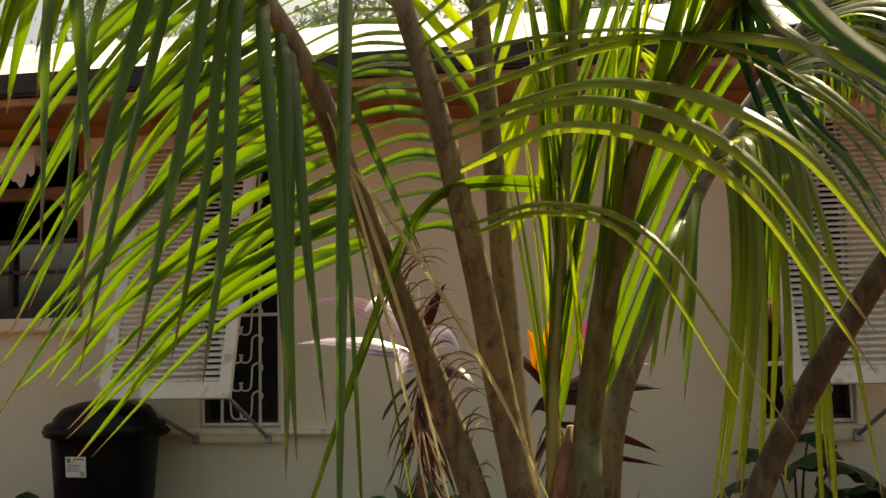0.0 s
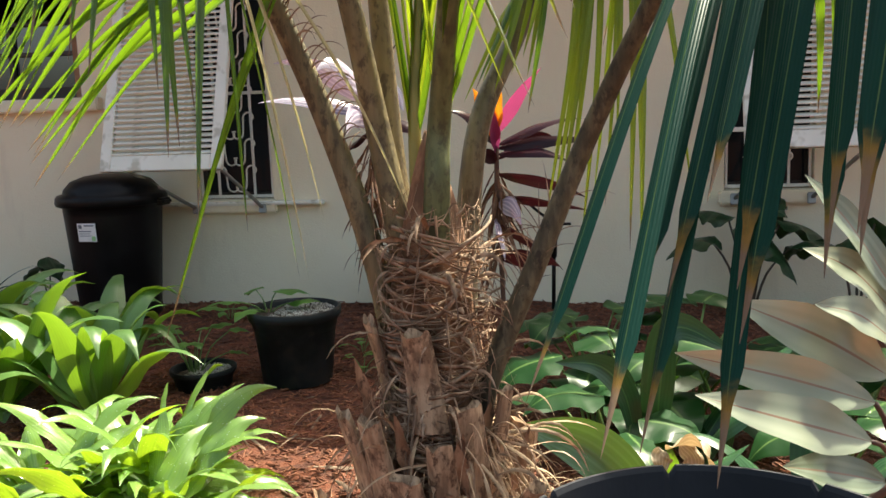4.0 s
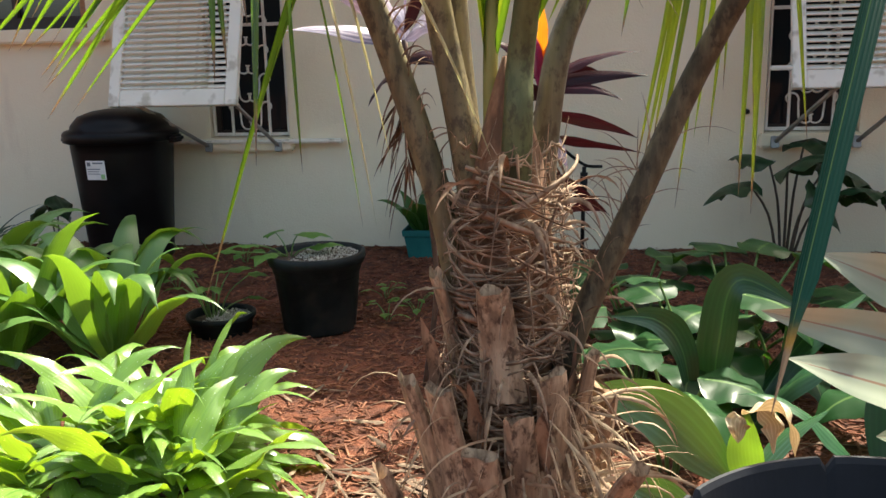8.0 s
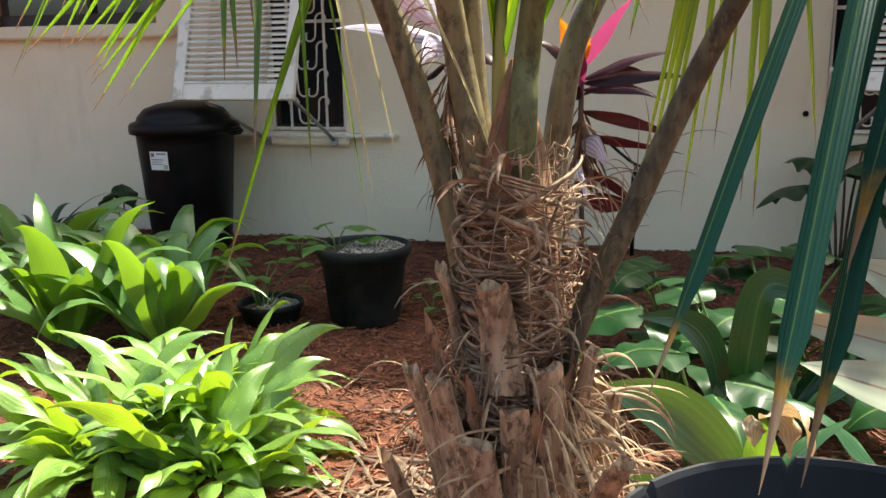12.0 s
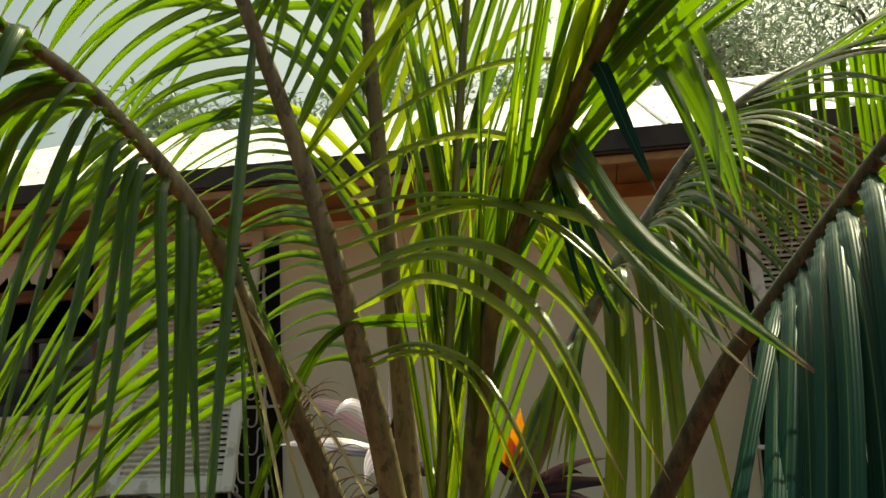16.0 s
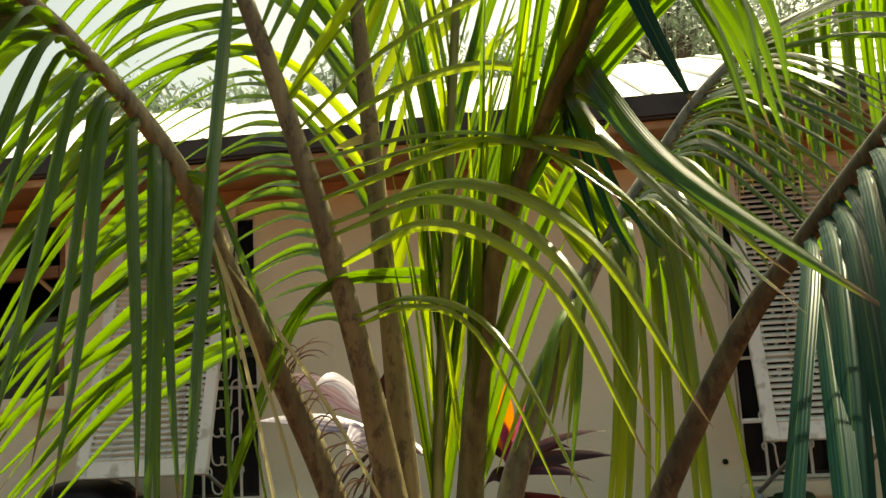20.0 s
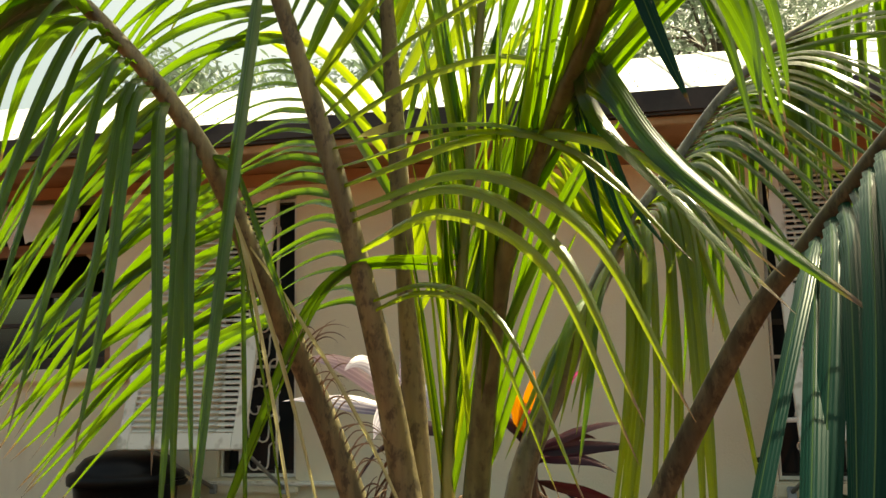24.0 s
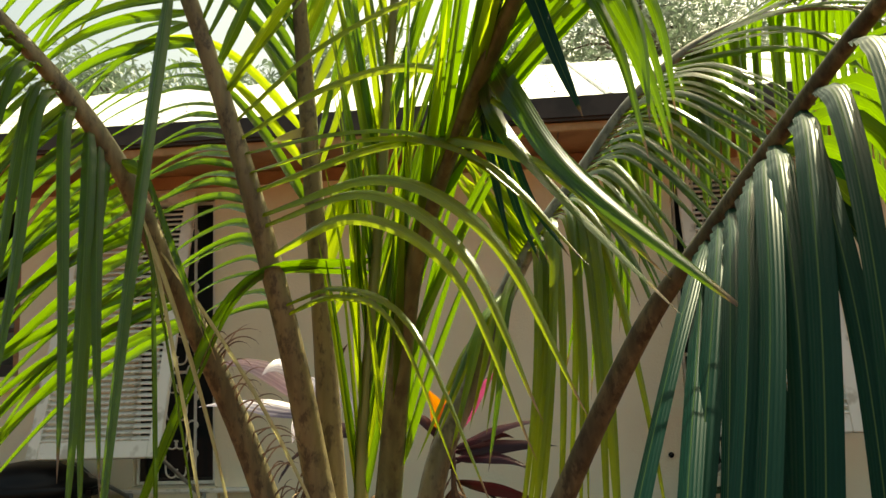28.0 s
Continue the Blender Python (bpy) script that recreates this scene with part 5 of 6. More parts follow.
def teal_pot(x, y, z):
    ob = empty("square_pot", (x, y, z), "small square teal plastic pot holding a leafy plant", "plant pot")
    b = bmesh.new()
    rings = []
    for w, h in ((0.072, 0.0), (0.075, 0.01), (0.092, 0.13), (0.10, 0.135), (0.102, 0.165), (0.094, 0.167), (0.088, 0.13)):
        rings.append([b.verts.new((sx * w, sy * w, h)) for sx, sy in ((-1, -1), (1, -1), (1, 1), (-1, 1))])
    for a, c in zip(rings, rings[1:]):
        for i in range(4):
            b.faces.new((a[i], a[(i + 1) % 4], c[(i + 1) % 4], c[i]))
    b.faces.new(rings[0][::-1])
    bmesh.ops.bevel(b, geom=[e for e in b.edges if abs(e.verts[0].co.z - e.verts[1].co.z) > 0.02], offset=0.006, segments=2, affect='EDGES')
    part("pot", b, TEAL_PLASTIC, ob)
    part("soil", box(-0.085, 0.085, -0.085, 0.085, 0.12, 0.14), SOIL, ob)
    return ob


teal_pot(-0.415, 4.12, 0.06)


def big_planter(x, y, z):
    """The wide open planter by the camera, seen over its far rim."""
    ob = empty("round_planter", (x, y, z), "wide charcoal plastic planter with a notched rim", "planter")
    R, h = 0.225, 0.70
    n = 176
    v, f = [], []
    prof = [(R - 0.09, 0.0), (R - 0.08, 0.02), (R - 0.013, h - 0.06), (R - 0.011, h - 0.055), (R - 0.004, h - 0.05), (R, h - 0.006), (R - 0.002, h), (R - 0.006, h), (R - 0.009, h - 0.006), (R - 0.10, h - 0.46), (0.0, h - 0.47)]
    for r, zz in prof:
        for i in range(n):
            a = 2 * math.pi * i / n
            dz = -0.012 if i % 22 == 5 and zz > h - 0.03 else 0.0
            v.append((r * math.cos(a), r * math.sin(a), zz + dz))
    for j in range(len(prof) - 1):
        for i in range(n):
            a, b = j * n + i, j * n + (i + 1) % n
            f.append((a, b, b + n, a + n))
    mesh_ob("shell", v, f, GREY_PLASTIC, ob, smooth=False)
    part("soil", lathe([(R - 0.095, h - 0.42), (R * 0.4, h - 0.41), (0.001, h - 0.40)], 40), SOIL, ob)
    return ob


big_planter(0.73, 0.302, 0.0)

stake = empty("garden_stake", (0.425, 4.12, 0.05), "thin black metal garden stake with a bent arm by the wall", "stake")
tube("rod", [(0, 0, -0.05), (0.004, 0, 0.2), (0.008, 0, 0.50)], 0.011, BLACK_PLASTIC, stake)
tube("sleeve", [(0.003, 0, 0.32), (0.008, 0, 0.47)], 0.02, BLACK_PLASTIC, stake)
tube("arm", spline([(-0.13, -0.01, 0.62), (-0.05, 0, 0.55), (0.02, 0, 0.505), (0.10, 0.0, 0.50)], 10), 0.008, BLACK_PLASTIC, stake)


# ---- plants ----
def rosette(name, at, n, length, width, mat, label, category, seed, rise=(0.5, 1.2), droop=1.6, shape="strap", names="leaf", spread=0.03, fold=0.25, wave=0.06, stem=None, aim=None, group="", power=0.8, fan=6.283, start=0.0, lenrange=(0.75, 1.1), tall=0.0, twist=0.4):
    rng = random.Random(seed)
    ob = empty(name, at, label, category, group)
    if stem:
        tube("stem", stem[0], stem[1], stem[2], ob, sides=8)
        top = Vector(stem[0][-1])
    else:
        top = Vector((0, 0, 0))
    for i in range(n):
        a = start + fan * ((i * 0.381966) % 1.0) + rng.uniform(-0.2, 0.2)
        e = rng.uniform(*rise)
        way = Vector((math.cos(a), math.sin(a), e))
        if aim:
            way += Vector(aim)
        m = mat if not isinstance(mat, (list, tuple)) else mat[rng.randrange(len(mat))]
        base = top + Vector((math.cos(a), math.sin(a), 0)) * spread * rng.random() + Vector((0, 0, rng.uniform(-0.02, 0.02) if stem else tall * (rng.random() if e > 0.6 else 0.4 * rng.random())))
        leaf(names, ob, m, base, way, (-math.sin(a), math.cos(a), rng.uniform(-0.2, 0.2)), length * rng.uniform(*lenrange), width * rng.uniform(0.8, 1.15), droop * rng.uniform(0.6, 1.4),
             seg=12, fold=fold, shape=shape, wave=wave, twist=rng.uniform(-twist, twist), rng=rng, power=power)
    return ob


# speckled strap plant in the sun
for _x, _y, _n, _l, _s, _t in ((-0.70, 1.74, 76, 0.40, 21, 0.17), (-0.94, 1.58, 58, 0.42, 22, 0.15), (-0.58, 1.52, 40, 0.36, 23, 0.12)):
    rosette("strap_leaf_plant", (_x, _y, 0.02), _n, _l, 0.076, STRAP_LEAF, "sunlit bright green lance-leaved plant with pale specks", "plant", _s, rise=(-0.10, 1.25), droop=1.1, shape="lance", spread=0.13, tall=_t, wave=0.24, fold=0.35, twist=1.2, power=1.2, lenrange=(0.6, 1.15))
# broad arching plants further back
for _x, _y, _s in ((-1.42, 2.75, 24), (-1.80, 2.65, 25), (-1.62, 2.35, 26), (-2.15, 2.9, 27), (-1.28, 2.45, 28)):
    rosette("arching_leaf_plant", (_x, _y, 0.02), 13, 0.66, 0.14, BROAD_LEAF, "broad arching green leaves in a sunny clump", "plant", _s, rise=(1.1, 3.4), droop=2.3, shape="lance", spread=0.06, group="arching clumps", tall=0.08, wave=0.12, twist=0.7, power=1.1)
rosette("fern_plant", (-2.95, 3.85, 0.05), 22, 0.50, 0.045, DARK_LEAF, "dark spiky cycad-like plant against the wall", "plant", 31, rise=(0.4, 1.4), droop=1.0, shape="leaflet")


def stalked_plant(name, at, stalks, mat, stem_mat, label, category="plant", width=0.09, length=0.13, shape="heart", seed=1, droop=0.8, fold=0.2, stem_r=0.004, wave=0.08, group="", pitch=(-0.1, 0.25)):
    """Leaves on stalks: each (dx, dy, height, leaf heading in degrees, size)."""
    rng = random.Random(seed)
    ob = empty(name, at, label, category, group)
    for dx, dy, h, head, size in stalks:
        top = Vector((dx, dy, h))
        tube("leaf_stalk", spline([Vector((dx * 0.15, dy * 0.15, 0)), Vector((dx * 0.45, dy * 0.45, h * 0.6)), top], 6), lambda u: stem_r * (1.3 - 0.5 * u), stem_mat, ob, sides=6)
        a = radians(head)
        way = Vector((math.cos(a), math.sin(a), rng.uniform(*pitch)))
        leaf("leaf", ob, mat, top - way * length * size * 0.12, way, (-math.sin(a), math.cos(a), rng.uniform(-0.25, 0.25)), length * size, width * size, droop, seg=12, fold=fold, shape=shape, wave=wave, twist=rng.uniform(-0.3, 0.3), rng=rng)
    return ob


def fan_stalks(seed, n, reach, h0, h1, s0=0.8, s1=1.2):
    rng = random.Random(seed)
    out = []
    for i in range(n):
        a = 360 * ((i * 0.381966) % 1.0) + rng.uniform(-20, 20)
        r = reach * rng.uniform(0.3, 1.0)
        out.append((r * math.cos(radians(a)), r * math.sin(radians(a)), rng.uniform(h0, h1), a, rng.uniform(s0, s1)))
    return out


stalked_plant("potted_herb", (-0.78, 3.02, 0.315), [(-0.20, -0.02, 0.02, 190, 1.0), (-0.13, -0.06, 0.06, 220, 1.1), (-0.05, -0.08, 0.03, 260, 1.0), (0.05, -0.02, 0.10, 40, 1.2), (0.10, 0.02, 0.04, 20, 1.0), (-0.08, 0.06, 0.09, 130, 0.9)], HERB_LEAF, STEM_GREEN, "small green seedling in the gravel of the large pot", "plant", 0.105, 0.16, seed=2, stem_r=0.003)
stalked_plant("potted_herb", (-1.11, 2.94, 0.055), fan_stalks(2, 10, 0.17, 0.08, 0.24), HERB_LEAF, STEM_GREEN, "leggy green seedling in the low pot", "plant", 0.07, 0.11, seed=3, stem_r=0.003)
for _k, (_x, _y) in enumerate(((-0.40, 3.15), (-0.30, 3.3), (-0.48, 3.45), (-1.55, 3.5), (-1.35, 3.9), (-0.1, 3.6))):
    stalked_plant("ground_herb", (_x, _y, ground_z(_x, _y)), fan_stalks(10 + _k, 6, 0.09, 0.03, 0.1, 0.5, 0.9), HERB_LEAF, STEM_GREEN, "small green weed growing in the mulch", "plant", 0.06, 0.09, seed=30 + _k, stem_r=0.002, group="weeds")
stalked_plant("dark_seedling", (-2.50, 4.0, 0.07), [(-0.05, 0.0, 0.30, 190, 1.0), (0.04, -0.02, 0.33, 330, 1.0), (0.0, 0.03, 0.27, 80, 0.9)], DARK_LEAF, STEM_DARK, "small dark-leaved plant beside the bin", "plant", 0.17, 0.18, seed=44, pitch=(-0.9, -0.4))
rosette("lily_plant", (-0.415, 4.12, 0.19), 12, 0.34, 0.105, LILY_LEAF, "green leafy plant in the square pot", "plant", 41, rise=(0.9, 3.2), droop=1.1, shape="lance", spread=0.03)
stalked_plant("elephant_ear", (1.42, 4.05, 0.07), [(-0.20, -0.05, 0.42, 215, 1.15), (0.05, -0.05, 0.60, 60, 1.1), (-0.03, -0.1, 0.50, 300, 1.2), (0.16, -0.05, 0.50, 10, 1.2), (0.10, -0.12, 0.40, 330, 1.0), (-0.1, 0.0, 0.52, 140, 0.9), (0.22, 0.0, 0.36, 20, 1.0)],
              DARK_LEAF, STEM_DARK, "dark-leaved elephant ear plant against the wall", "plant", 0.21, 0.30, seed=5, droop=0.9, stem_r=0.006, fold=0.5, wave=0.22, pitch=(-1.1, 0.7))
stalked_plant("elephant_ear", (1.95, 4.0, 0.07), [(-0.15, -0.05, 0.38, 200, 1.0), (0.05, -0.05, 0.48, 60, 1.0), (-0.05, -0.1, 0.42, 260, 1.0), (0.16, -0.05, 0.40, 10, 1.1)],
              DARK_LEAF, STEM_DARK, "dark-leaved elephant ear plant against the wall", "plant", 0.20, 0.28, seed=6, droop=0.9, stem_r=0.006, fold=0.5, wave=0.22, pitch=(-1.1, 0.7))
for _k, (_x, _y, _n) in enumerate(((0.62, 2.75, 10), (0.95, 2.5, 9), (0.78, 2.2, 9))):
    stalked_plant("heart_leaf_plant", (_x, _y, 0.0), fan_stalks(50 + _k, _n, 0.22, 0.2, 0.46), HEART_LEAF, STEM_GREEN, "glossy dark green heart-leaved plant", "plant", 0.19, 0.23, seed=60 + _k, droop=1.1, stem_r=0.005, fold=0.15, wave=0.1, group="heart-leaved plants")
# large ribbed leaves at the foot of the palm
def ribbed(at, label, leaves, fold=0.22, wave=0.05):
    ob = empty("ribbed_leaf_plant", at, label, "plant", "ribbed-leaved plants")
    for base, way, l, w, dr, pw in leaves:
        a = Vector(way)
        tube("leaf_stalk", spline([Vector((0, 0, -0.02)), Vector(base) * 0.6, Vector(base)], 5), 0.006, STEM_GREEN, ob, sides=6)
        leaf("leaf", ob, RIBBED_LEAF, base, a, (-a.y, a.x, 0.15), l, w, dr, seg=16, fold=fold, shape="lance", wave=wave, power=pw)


def leafy(ob, mat, stem_mat, root, leaves, wave=0.1, fold=0.2, seed=1):
    """Broad leaves, each a line of points with its width and the way that it lies, on stalks from a root."""
    rng = random.Random(seed)
    for line, width, across in leaves:
        line = [Vector(p) for p in line]
        if root:
            tube("leaf_stalk", spline([Vector(root), Vector(root).lerp(line[0], 0.6) + Vector((0, 0, 0.02)), line[0]], 5), 0.006, stem_mat, ob, sides=6)
        v, f, u = ribbon(spline(line, 20), across, width, "lance", fold, wave, 0.0, rng.uniform(-0.3, 0.3), rng)
        mesh_ob("leaf", v, f, mat, ob, smooth=True, uvs=u)


_r = empty("ribbed_leaf_plant", (0.86, 1.42, 0.0), "large ribbed dark green leaf arching over the mulch", "plant", "ribbed-leaved plants")
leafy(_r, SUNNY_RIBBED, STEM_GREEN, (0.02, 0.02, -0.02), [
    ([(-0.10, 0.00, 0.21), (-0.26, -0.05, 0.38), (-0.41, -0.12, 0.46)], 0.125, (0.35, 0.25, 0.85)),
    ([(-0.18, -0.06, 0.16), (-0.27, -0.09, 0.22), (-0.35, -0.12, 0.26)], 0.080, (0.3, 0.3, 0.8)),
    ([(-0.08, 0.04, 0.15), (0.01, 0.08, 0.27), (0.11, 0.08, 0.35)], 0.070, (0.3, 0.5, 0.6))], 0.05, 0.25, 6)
_r = empty("ribbed_leaf_plant", (0.84, 2.02, 0.0), "upright folded ribbed leaves behind the palm", "plant", "ribbed-leaved plants")
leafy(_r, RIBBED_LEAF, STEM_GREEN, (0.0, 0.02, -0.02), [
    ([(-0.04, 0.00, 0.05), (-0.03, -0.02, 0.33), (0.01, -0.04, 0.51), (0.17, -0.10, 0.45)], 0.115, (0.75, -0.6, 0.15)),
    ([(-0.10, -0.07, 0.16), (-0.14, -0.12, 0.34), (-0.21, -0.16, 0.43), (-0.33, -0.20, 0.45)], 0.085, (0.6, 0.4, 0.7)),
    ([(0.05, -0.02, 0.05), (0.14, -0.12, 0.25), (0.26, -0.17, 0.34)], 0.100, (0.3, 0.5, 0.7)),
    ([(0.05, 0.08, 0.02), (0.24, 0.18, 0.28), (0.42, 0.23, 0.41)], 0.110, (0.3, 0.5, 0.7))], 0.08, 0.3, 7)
ribbed((1.15, 1.62, 0.0), "low ribbed leaves in dappled sun beside the planter", [
    ((-0.04, 0.0, 0.12), (-0.8, 0.25, 1.0), 0.38, 0.11, 1.0, 0.9), ((0.0, 0.03, 0.1), (0.1, 0.5, 1.3), 0.4, 0.1, 1.3, 0.9), ((0.03, 0.0, 0.1), (0.8, 0.0, 1.1), 0.4, 0.11, 1.2, 0.9), ((-0.02, -0.03, 0.08), (-0.6, -0.5, 0.8), 0.32, 0.09, 1.0, 0.9)], 0.25, 0.1)
_v = empty("sun_patched_plant", (1.20, 1.45, 0.0), "broad grey-green leaves with reddish undersides and sun patches coloured in as cream", "plant")
tube("stem", spline([(0.02, 0.03, -0.03), (0.01, 0.01, 0.2), (0.09, -0.00, 0.30)], 8), 0.012, STEM_MAROON, _v)
leafy(_v, SUN_PATCHED, STEM_MAROON, (0.09, -0.00, 0.30), [
    ([(0.07, 0.05, 0.52), (-0.08, 0.05, 0.61), (-0.27, 0.07, 0.69)], 0.135, (0.3, 0.3, 0.8)),
    ([(0.15, 0.15, 0.59), (0.02, 0.15, 0.74), (-0.10, 0.15, 0.80)], 0.095, (0.2, 0.5, 0.8)),
    ([(0.13, 0.15, 0.66), (0.01, 0.17, 0.85), (-0.09, 0.19, 0.97)], 0.085, (0.5, 0.5, 0.6)),
    ([(0.01, -0.05, 0.49), (-0.18, -0.07, 0.55), (-0.42, -0.13, 0.62)], 0.105, (0.2, 0.5, 0.8)),
    ([(-0.01, -0.10, 0.42), (-0.18, -0.15, 0.48), (-0.39, -0.23, 0.56)], 0.115, (0.2, 0.5, 0.8)),
    ([(0.04, -0.05, 0.31), (-0.09, -0.10, 0.35), (-0.20, -0.15, 0.38)], 0.090, (0.2, 0.6, 0.7)),
    ([(0.09, 0.05, 0.59), (-0.01, 0.01, 0.67), (-0.11, -0.01, 0.70)], 0.085, (0.2, 0.6, 0.7)),
    ([(0.12, -0.05, 0.54), (0.17, -0.10, 0.68), (0.23, -0.15, 0.74)], 0.110, (0.2, 0.6, 0.7)),
    ([(0.17, 0.15, 0.56), (0.25, 0.25, 0.76), (0.39, 0.35, 0.83)], 0.100, (0.6, 0.4, 0.6))], 0.12, 0.22, 5)
for _k, (_x, _y, _n) in enumerate(((1.05, 2.35, 9), (0.68, 1.85, 5), (1.55, 2.6, 9), (0.62, 2.45, 7), (1.3, 1.95, 7))):
    stalked_plant("heart_leaf_plant", (_x, _y, 0.0), fan_stalks(90 + _k, _n, 0.2, 0.12, 0.36), HEART_LEAF, STEM_GREEN, "glossy dark green heart-leaved plant", "plant", 0.20, 0.26, seed=95 + _k, droop=1.1, stem_r=0.005, fold=0.15, wave=0.1, group="heart-leaved plants")
# withered leaf behind the planter
_r = empty("withered_leaf_plant", (0.84, 1.42, 0.0), "short plant with a withered curled tan and orange leaf", "plant")
leafy(_r, BROAD_LEAF, STEM_GREEN, (0.01, 0.0, -0.02), [
    ([(-0.04, 0.00, 0.19), (-0.06, -0.01, 0.29), (-0.06, -0.02, 0.38)], 0.075, (1, 0, 0.1))], 0.1, 0.4, 8)
leafy(_r, CURLED, STEM_GREEN, None, [
    ([(-0.07, -0.02, 0.37), (-0.03, -0.04, 0.39), (0.01, -0.05, 0.38), (0.03, -0.06, 0.30)], 0.075, (0.2, -0.8, 0.5)),
    ([(-0.07, -0.03, 0.37), (-0.08, -0.04, 0.36), (-0.08, -0.05, 0.32)], 0.050, (0.9, 0.2, 0.1)),
    ([(-0.04, -0.03, 0.39), (-0.01, -0.04, 0.36), (-0.01, -0.05, 0.30)], 0.050, (0.9, 0.2, 0.1))], 0.4, 0.3, 9)

# cordylines behind the palm
DEAD_STRIP = bark_material("dead_cordyline_strip", (0.05, 0.022, 0.014), (0.12, 0.055, 0.032), (0.20, 0.11, 0.065), (1, 1, 1), 30.0)


def cordyline(at, label, stem, leaves, dead, seed):
    """Leaves as (height on the stem's top part, way, length, width, droop, material); dead strips hang below them."""
    rng = random.Random(seed)
    ob = empty("cordyline", at, label, "plant", "cordylines")
    line = spline([Vector(p) for p in stem], 24)
    tube("stem", line, 0.009, STEM_MAROON, ob, sides=8)
    top = line[-1]
    for dz, way, l, w, dr, m in leaves:
        a = Vector(way)
        leaf("leaf", ob, m, top + Vector((0, 0, dz)), a, (-a.y * 0.5, a.x * 0.5, rng.choice((-0.9, 0.9)) * rng.uniform(0.6, 1.1)), l, w, dr, shape="lance", seg=12, fold=0.3, wave=0.08, twist=rng.uniform(-0.6, 0.6), rng=rng, power=0.9)
    for _ in range(dead):
        a = rng.uniform(0, 6.3)
        way = Vector((math.cos(a) * 0.6, math.sin(a) * 0.6, rng.uniform(-1.6, -0.5)))
        leaf("dead_leaf", ob, DEAD_STRIP, top + Vector((0, 0, rng.uniform(-0.4, -0.08))), way, (-math.sin(a), math.cos(a), 0.2), rng.uniform(0.14, 0.30), rng.uniform(0.008, 0.020), rng.uniform(0.8, 1.6), shape="lance", seg=8, fold=0.6, wave=0.3, twist=rng.uniform(-1.5, 1.5), rng=rng)
    return ob


_mv, _pk, _dk, _or = TI_MAUVE, TI_PINK, TI_DARK, TI_ORANGE
cordyline((-0.10, 2.42, 0.0), "mauve and pink cordyline with broad sunlit leaves behind the palm", [(0, 0, 0), (0.05, 0, 0.4), (0.0, -0.02, 0.9), (-0.03, -0.02, 1.17)], [
    (0.02, (-0.85, -0.25, 0.75), 0.36, 0.075, 0.75, _mv), (-0.01, (-1.0, -0.35, 0.28), 0.38, 0.07, 0.35, _mv), (0.03, (-0.35, -0.5, 0.8), 0.28, 0.085, 1.5, _mv), (0.0, (0.55, -0.6, 0.45), 0.26, 0.085, 1.5, _mv), (-0.02, (-0.3, 0.6, 0.7), 0.28, 0.07, 1.0, _mv), (-0.03, (-0.1, -0.9, 0.15), 0.24, 0.085, 1.0, _mv),
    (0.02, (0.05, -0.1, 1.0), 0.22, 0.04, 0.2, _mv), (0.02, (0.4, 0.1, 1.0), 0.22, 0.045, 0.4, _dk), (-0.06, (0.7, -0.3, 0.1), 0.24, 0.06, 1.0, _dk), (-0.08, (-0.3, -0.7, -0.2), 0.24, 0.06, 0.8, _dk), (-0.10, (0.3, -0.8, -0.1), 0.22, 0.06, 0.9, _dk)], 44, 71)
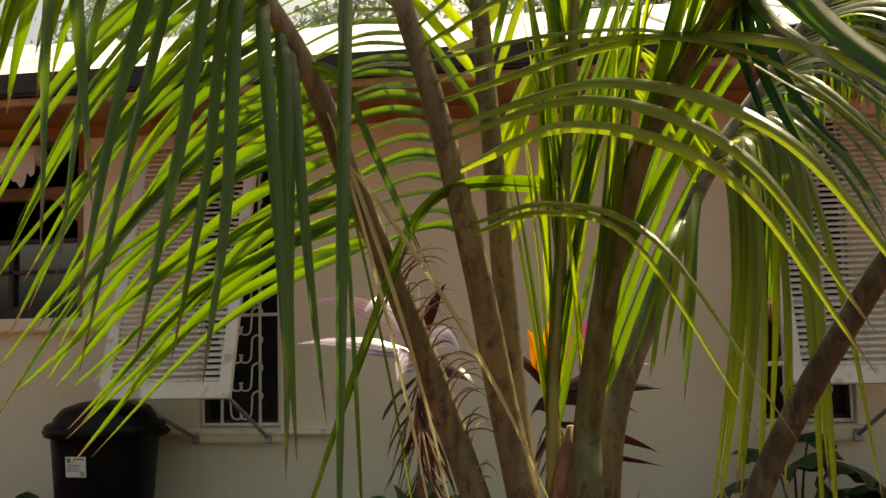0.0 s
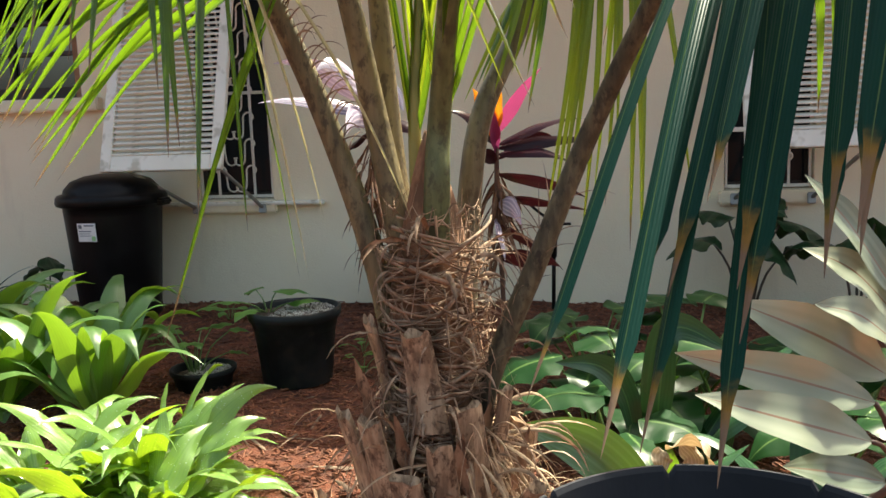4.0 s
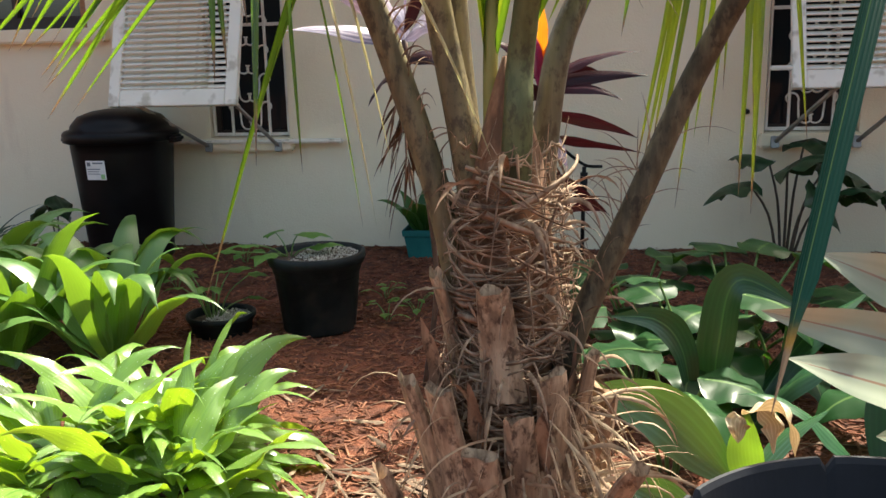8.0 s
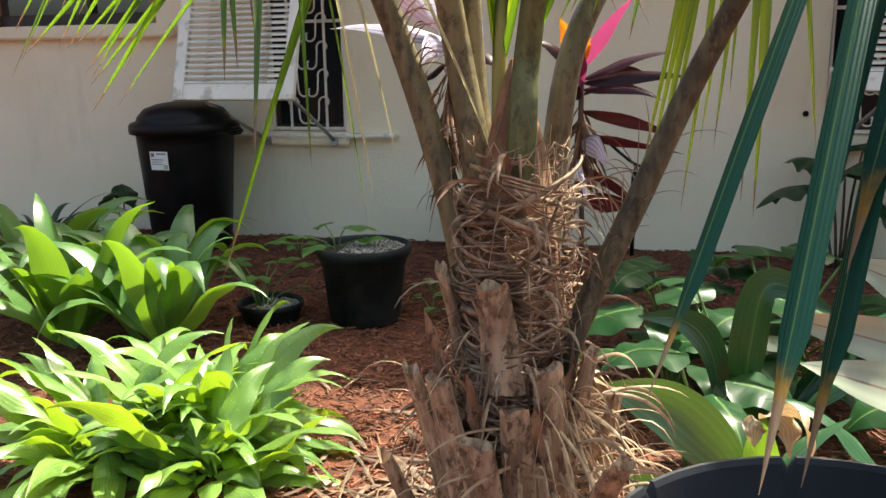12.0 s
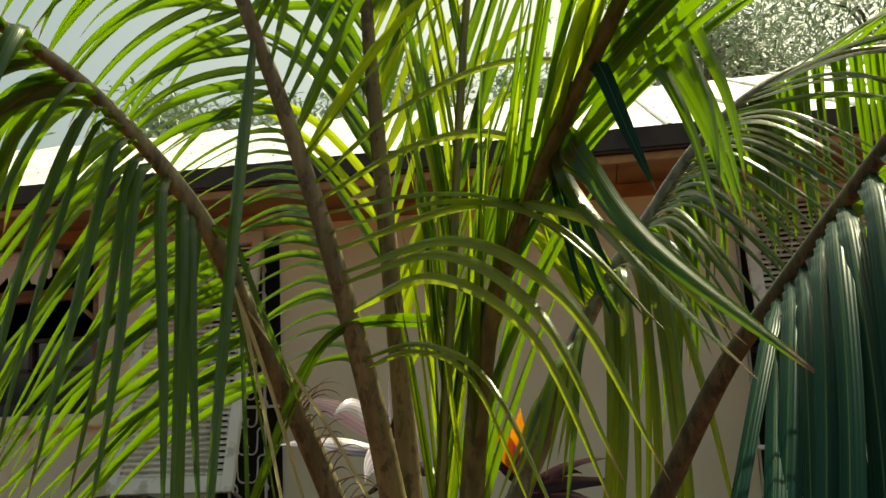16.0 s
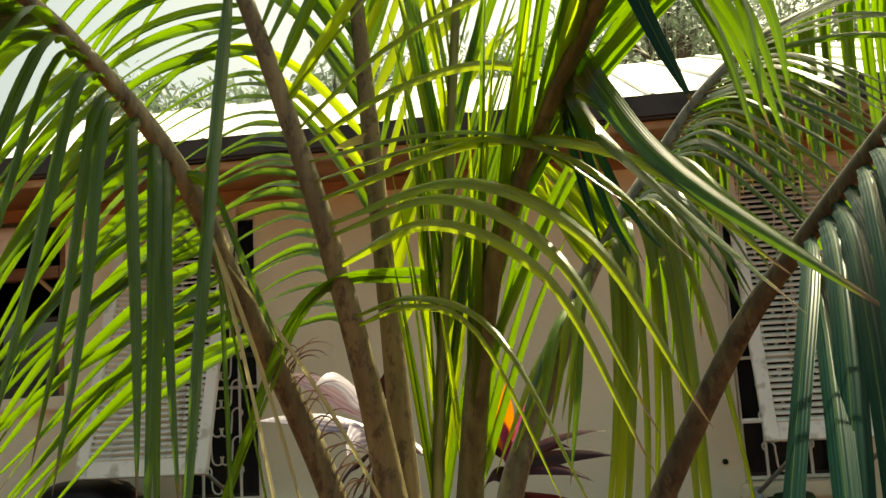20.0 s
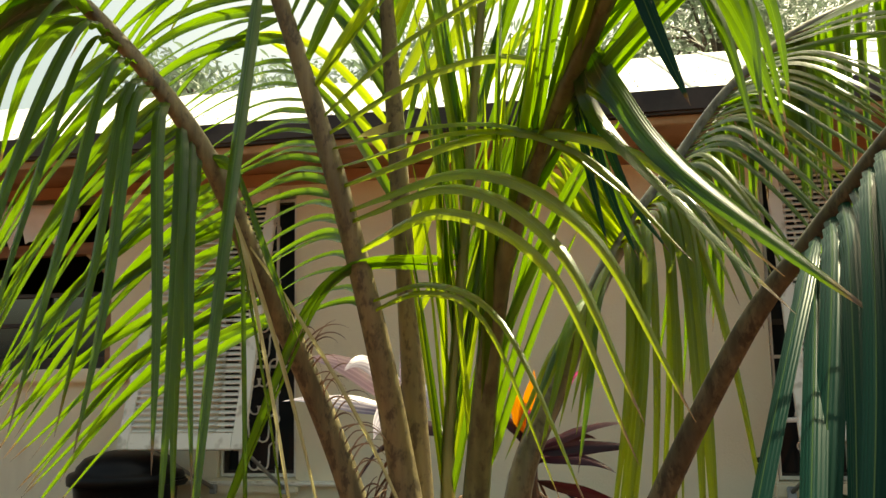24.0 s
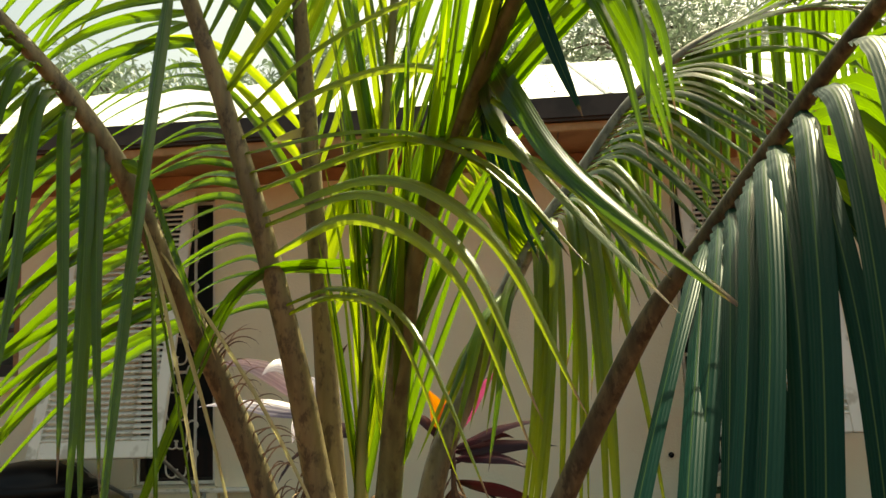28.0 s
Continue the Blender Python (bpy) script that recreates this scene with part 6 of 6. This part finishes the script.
cordyline((0.27, 2.55, 0.0), "burgundy cordyline with one pink and one orange leaf behind the palm", [(0, 0, 0), (0.03, 0, 0.4), (0.02, -0.02, 0.8), (0.02, -0.02, 1.05)], [
    (0.02, (0.05, -0.15, 1.0), 0.22, 0.085, 0.25, _or), (0.0, (-0.35, -0.2, 1.0), 0.20, 0.075, 0.3, _or), (0.02, (0.62, -0.2, 1.0), 0.28, 0.05, 0.35, _pk), (-0.02, (0.95, -0.2, 0.45), 0.34, 0.052, 0.45, _dk), (-0.03, (1.0, -0.3, 0.15), 0.36, 0.052, 0.2, _dk), (-0.02, (-0.5, -0.3, 0.7), 0.24, 0.052, 0.9, _dk),
    (-0.05, (0.95, -0.45, 0.1), 0.30, 0.045, 0.5, _dk), (-0.05, (-0.05, -0.5, 0.9), 0.22, 0.05, 0.3, _pk), (-0.07, (0.6, 0.5, 0.5), 0.28, 0.052, 0.8, _dk), (-0.08, (-0.3, -0.9, 0.4), 0.24, 0.052, 1.2, _dk), (-0.12, (1.0, -0.3, -0.15), 0.34, 0.05, 0.25, _dk), (-0.20, (0.95, -0.1, -0.1), 0.36, 0.05, 0.15, _dk),
    (-0.22, (0.4, -0.8, 0.0), 0.24, 0.07, 0.8, _mv), (-0.30, (0.8, -0.4, -0.35), 0.30, 0.05, 0.4, _dk), (-0.28, (0.2, -0.9, -0.3), 0.22, 0.06, 1.0, _mv), (-0.42, (0.85, -0.3, 0.1), 0.24, 0.08, 0.5, _dk)], 40, 72)


# ---- distance ----
def far_tree(x, y, h, r, seed, label):
    rng = random.Random(seed)
    ob = empty("tree", (x, y, 0), label, "tree", "far trees")
    tube("trunk", spline([Vector((0, 0, 0)), Vector((0.2, 0, h * 0.4)), Vector((-0.1, 0.2, h * 0.8)), Vector((0, 0, h))], 10), lambda u: 0.22 * (1 - 0.8 * u), STEM_DARK, ob)
    hp = Heap()
    cl = []
    for i in range(16):
        a, e = rng.uniform(0, 6.3), rng.uniform(-0.3, 1.0)
        c = Vector((math.cos(a) * r * rng.uniform(0.3, 0.9), math.sin(a) * r * rng.uniform(0.3, 0.9), h * 0.85 + e * r * 0.7))
        cl.append(c)
        tube("limb", spline([Vector((0, 0, h * rng.uniform(0.5, 0.8))), c * 0.5 + Vector((0, 0, h * 0.45)), c], 6), lambda u: 0.07 * (1.1 - u), STEM_DARK, ob, sides=5)
    for c in cl:
        for _ in range(260):
            d = Vector((rng.gauss(0, 1), rng.gauss(0, 1), rng.gauss(0, 0.7))) * r * 0.22
            w = Vector((rng.gauss(0, 1), rng.gauss(0, 1), rng.gauss(-0.5, 0.6))).normalized()
            v, f, u = blade(c + d, w, w.orthogonal(), rng.uniform(0.18, 0.4), rng.uniform(0.05, 0.1), 1.0, seg=3, shape="lance", rng=rng)
            hp.add(v, f, u)
    tagged(hp.make("crown", BACK_LEAF, ob), kind="stuff")


for _k, (_x, _y, _h, _r) in enumerate(((-4.0, 17.0, 7.9, 2.0), (3.2, 18.0, 9.2, 2.6), (7.5, 19.0, 9.6, 2.8), (-9.0, 19.0, 8.3, 2.4), (0.2, 21.0, 9.0, 2.2), (5.2, 22.0, 10.5, 2.6))):
    far_tree(_x, _y, _h, _r, 80 + _k, "feathery green tree standing behind the house")
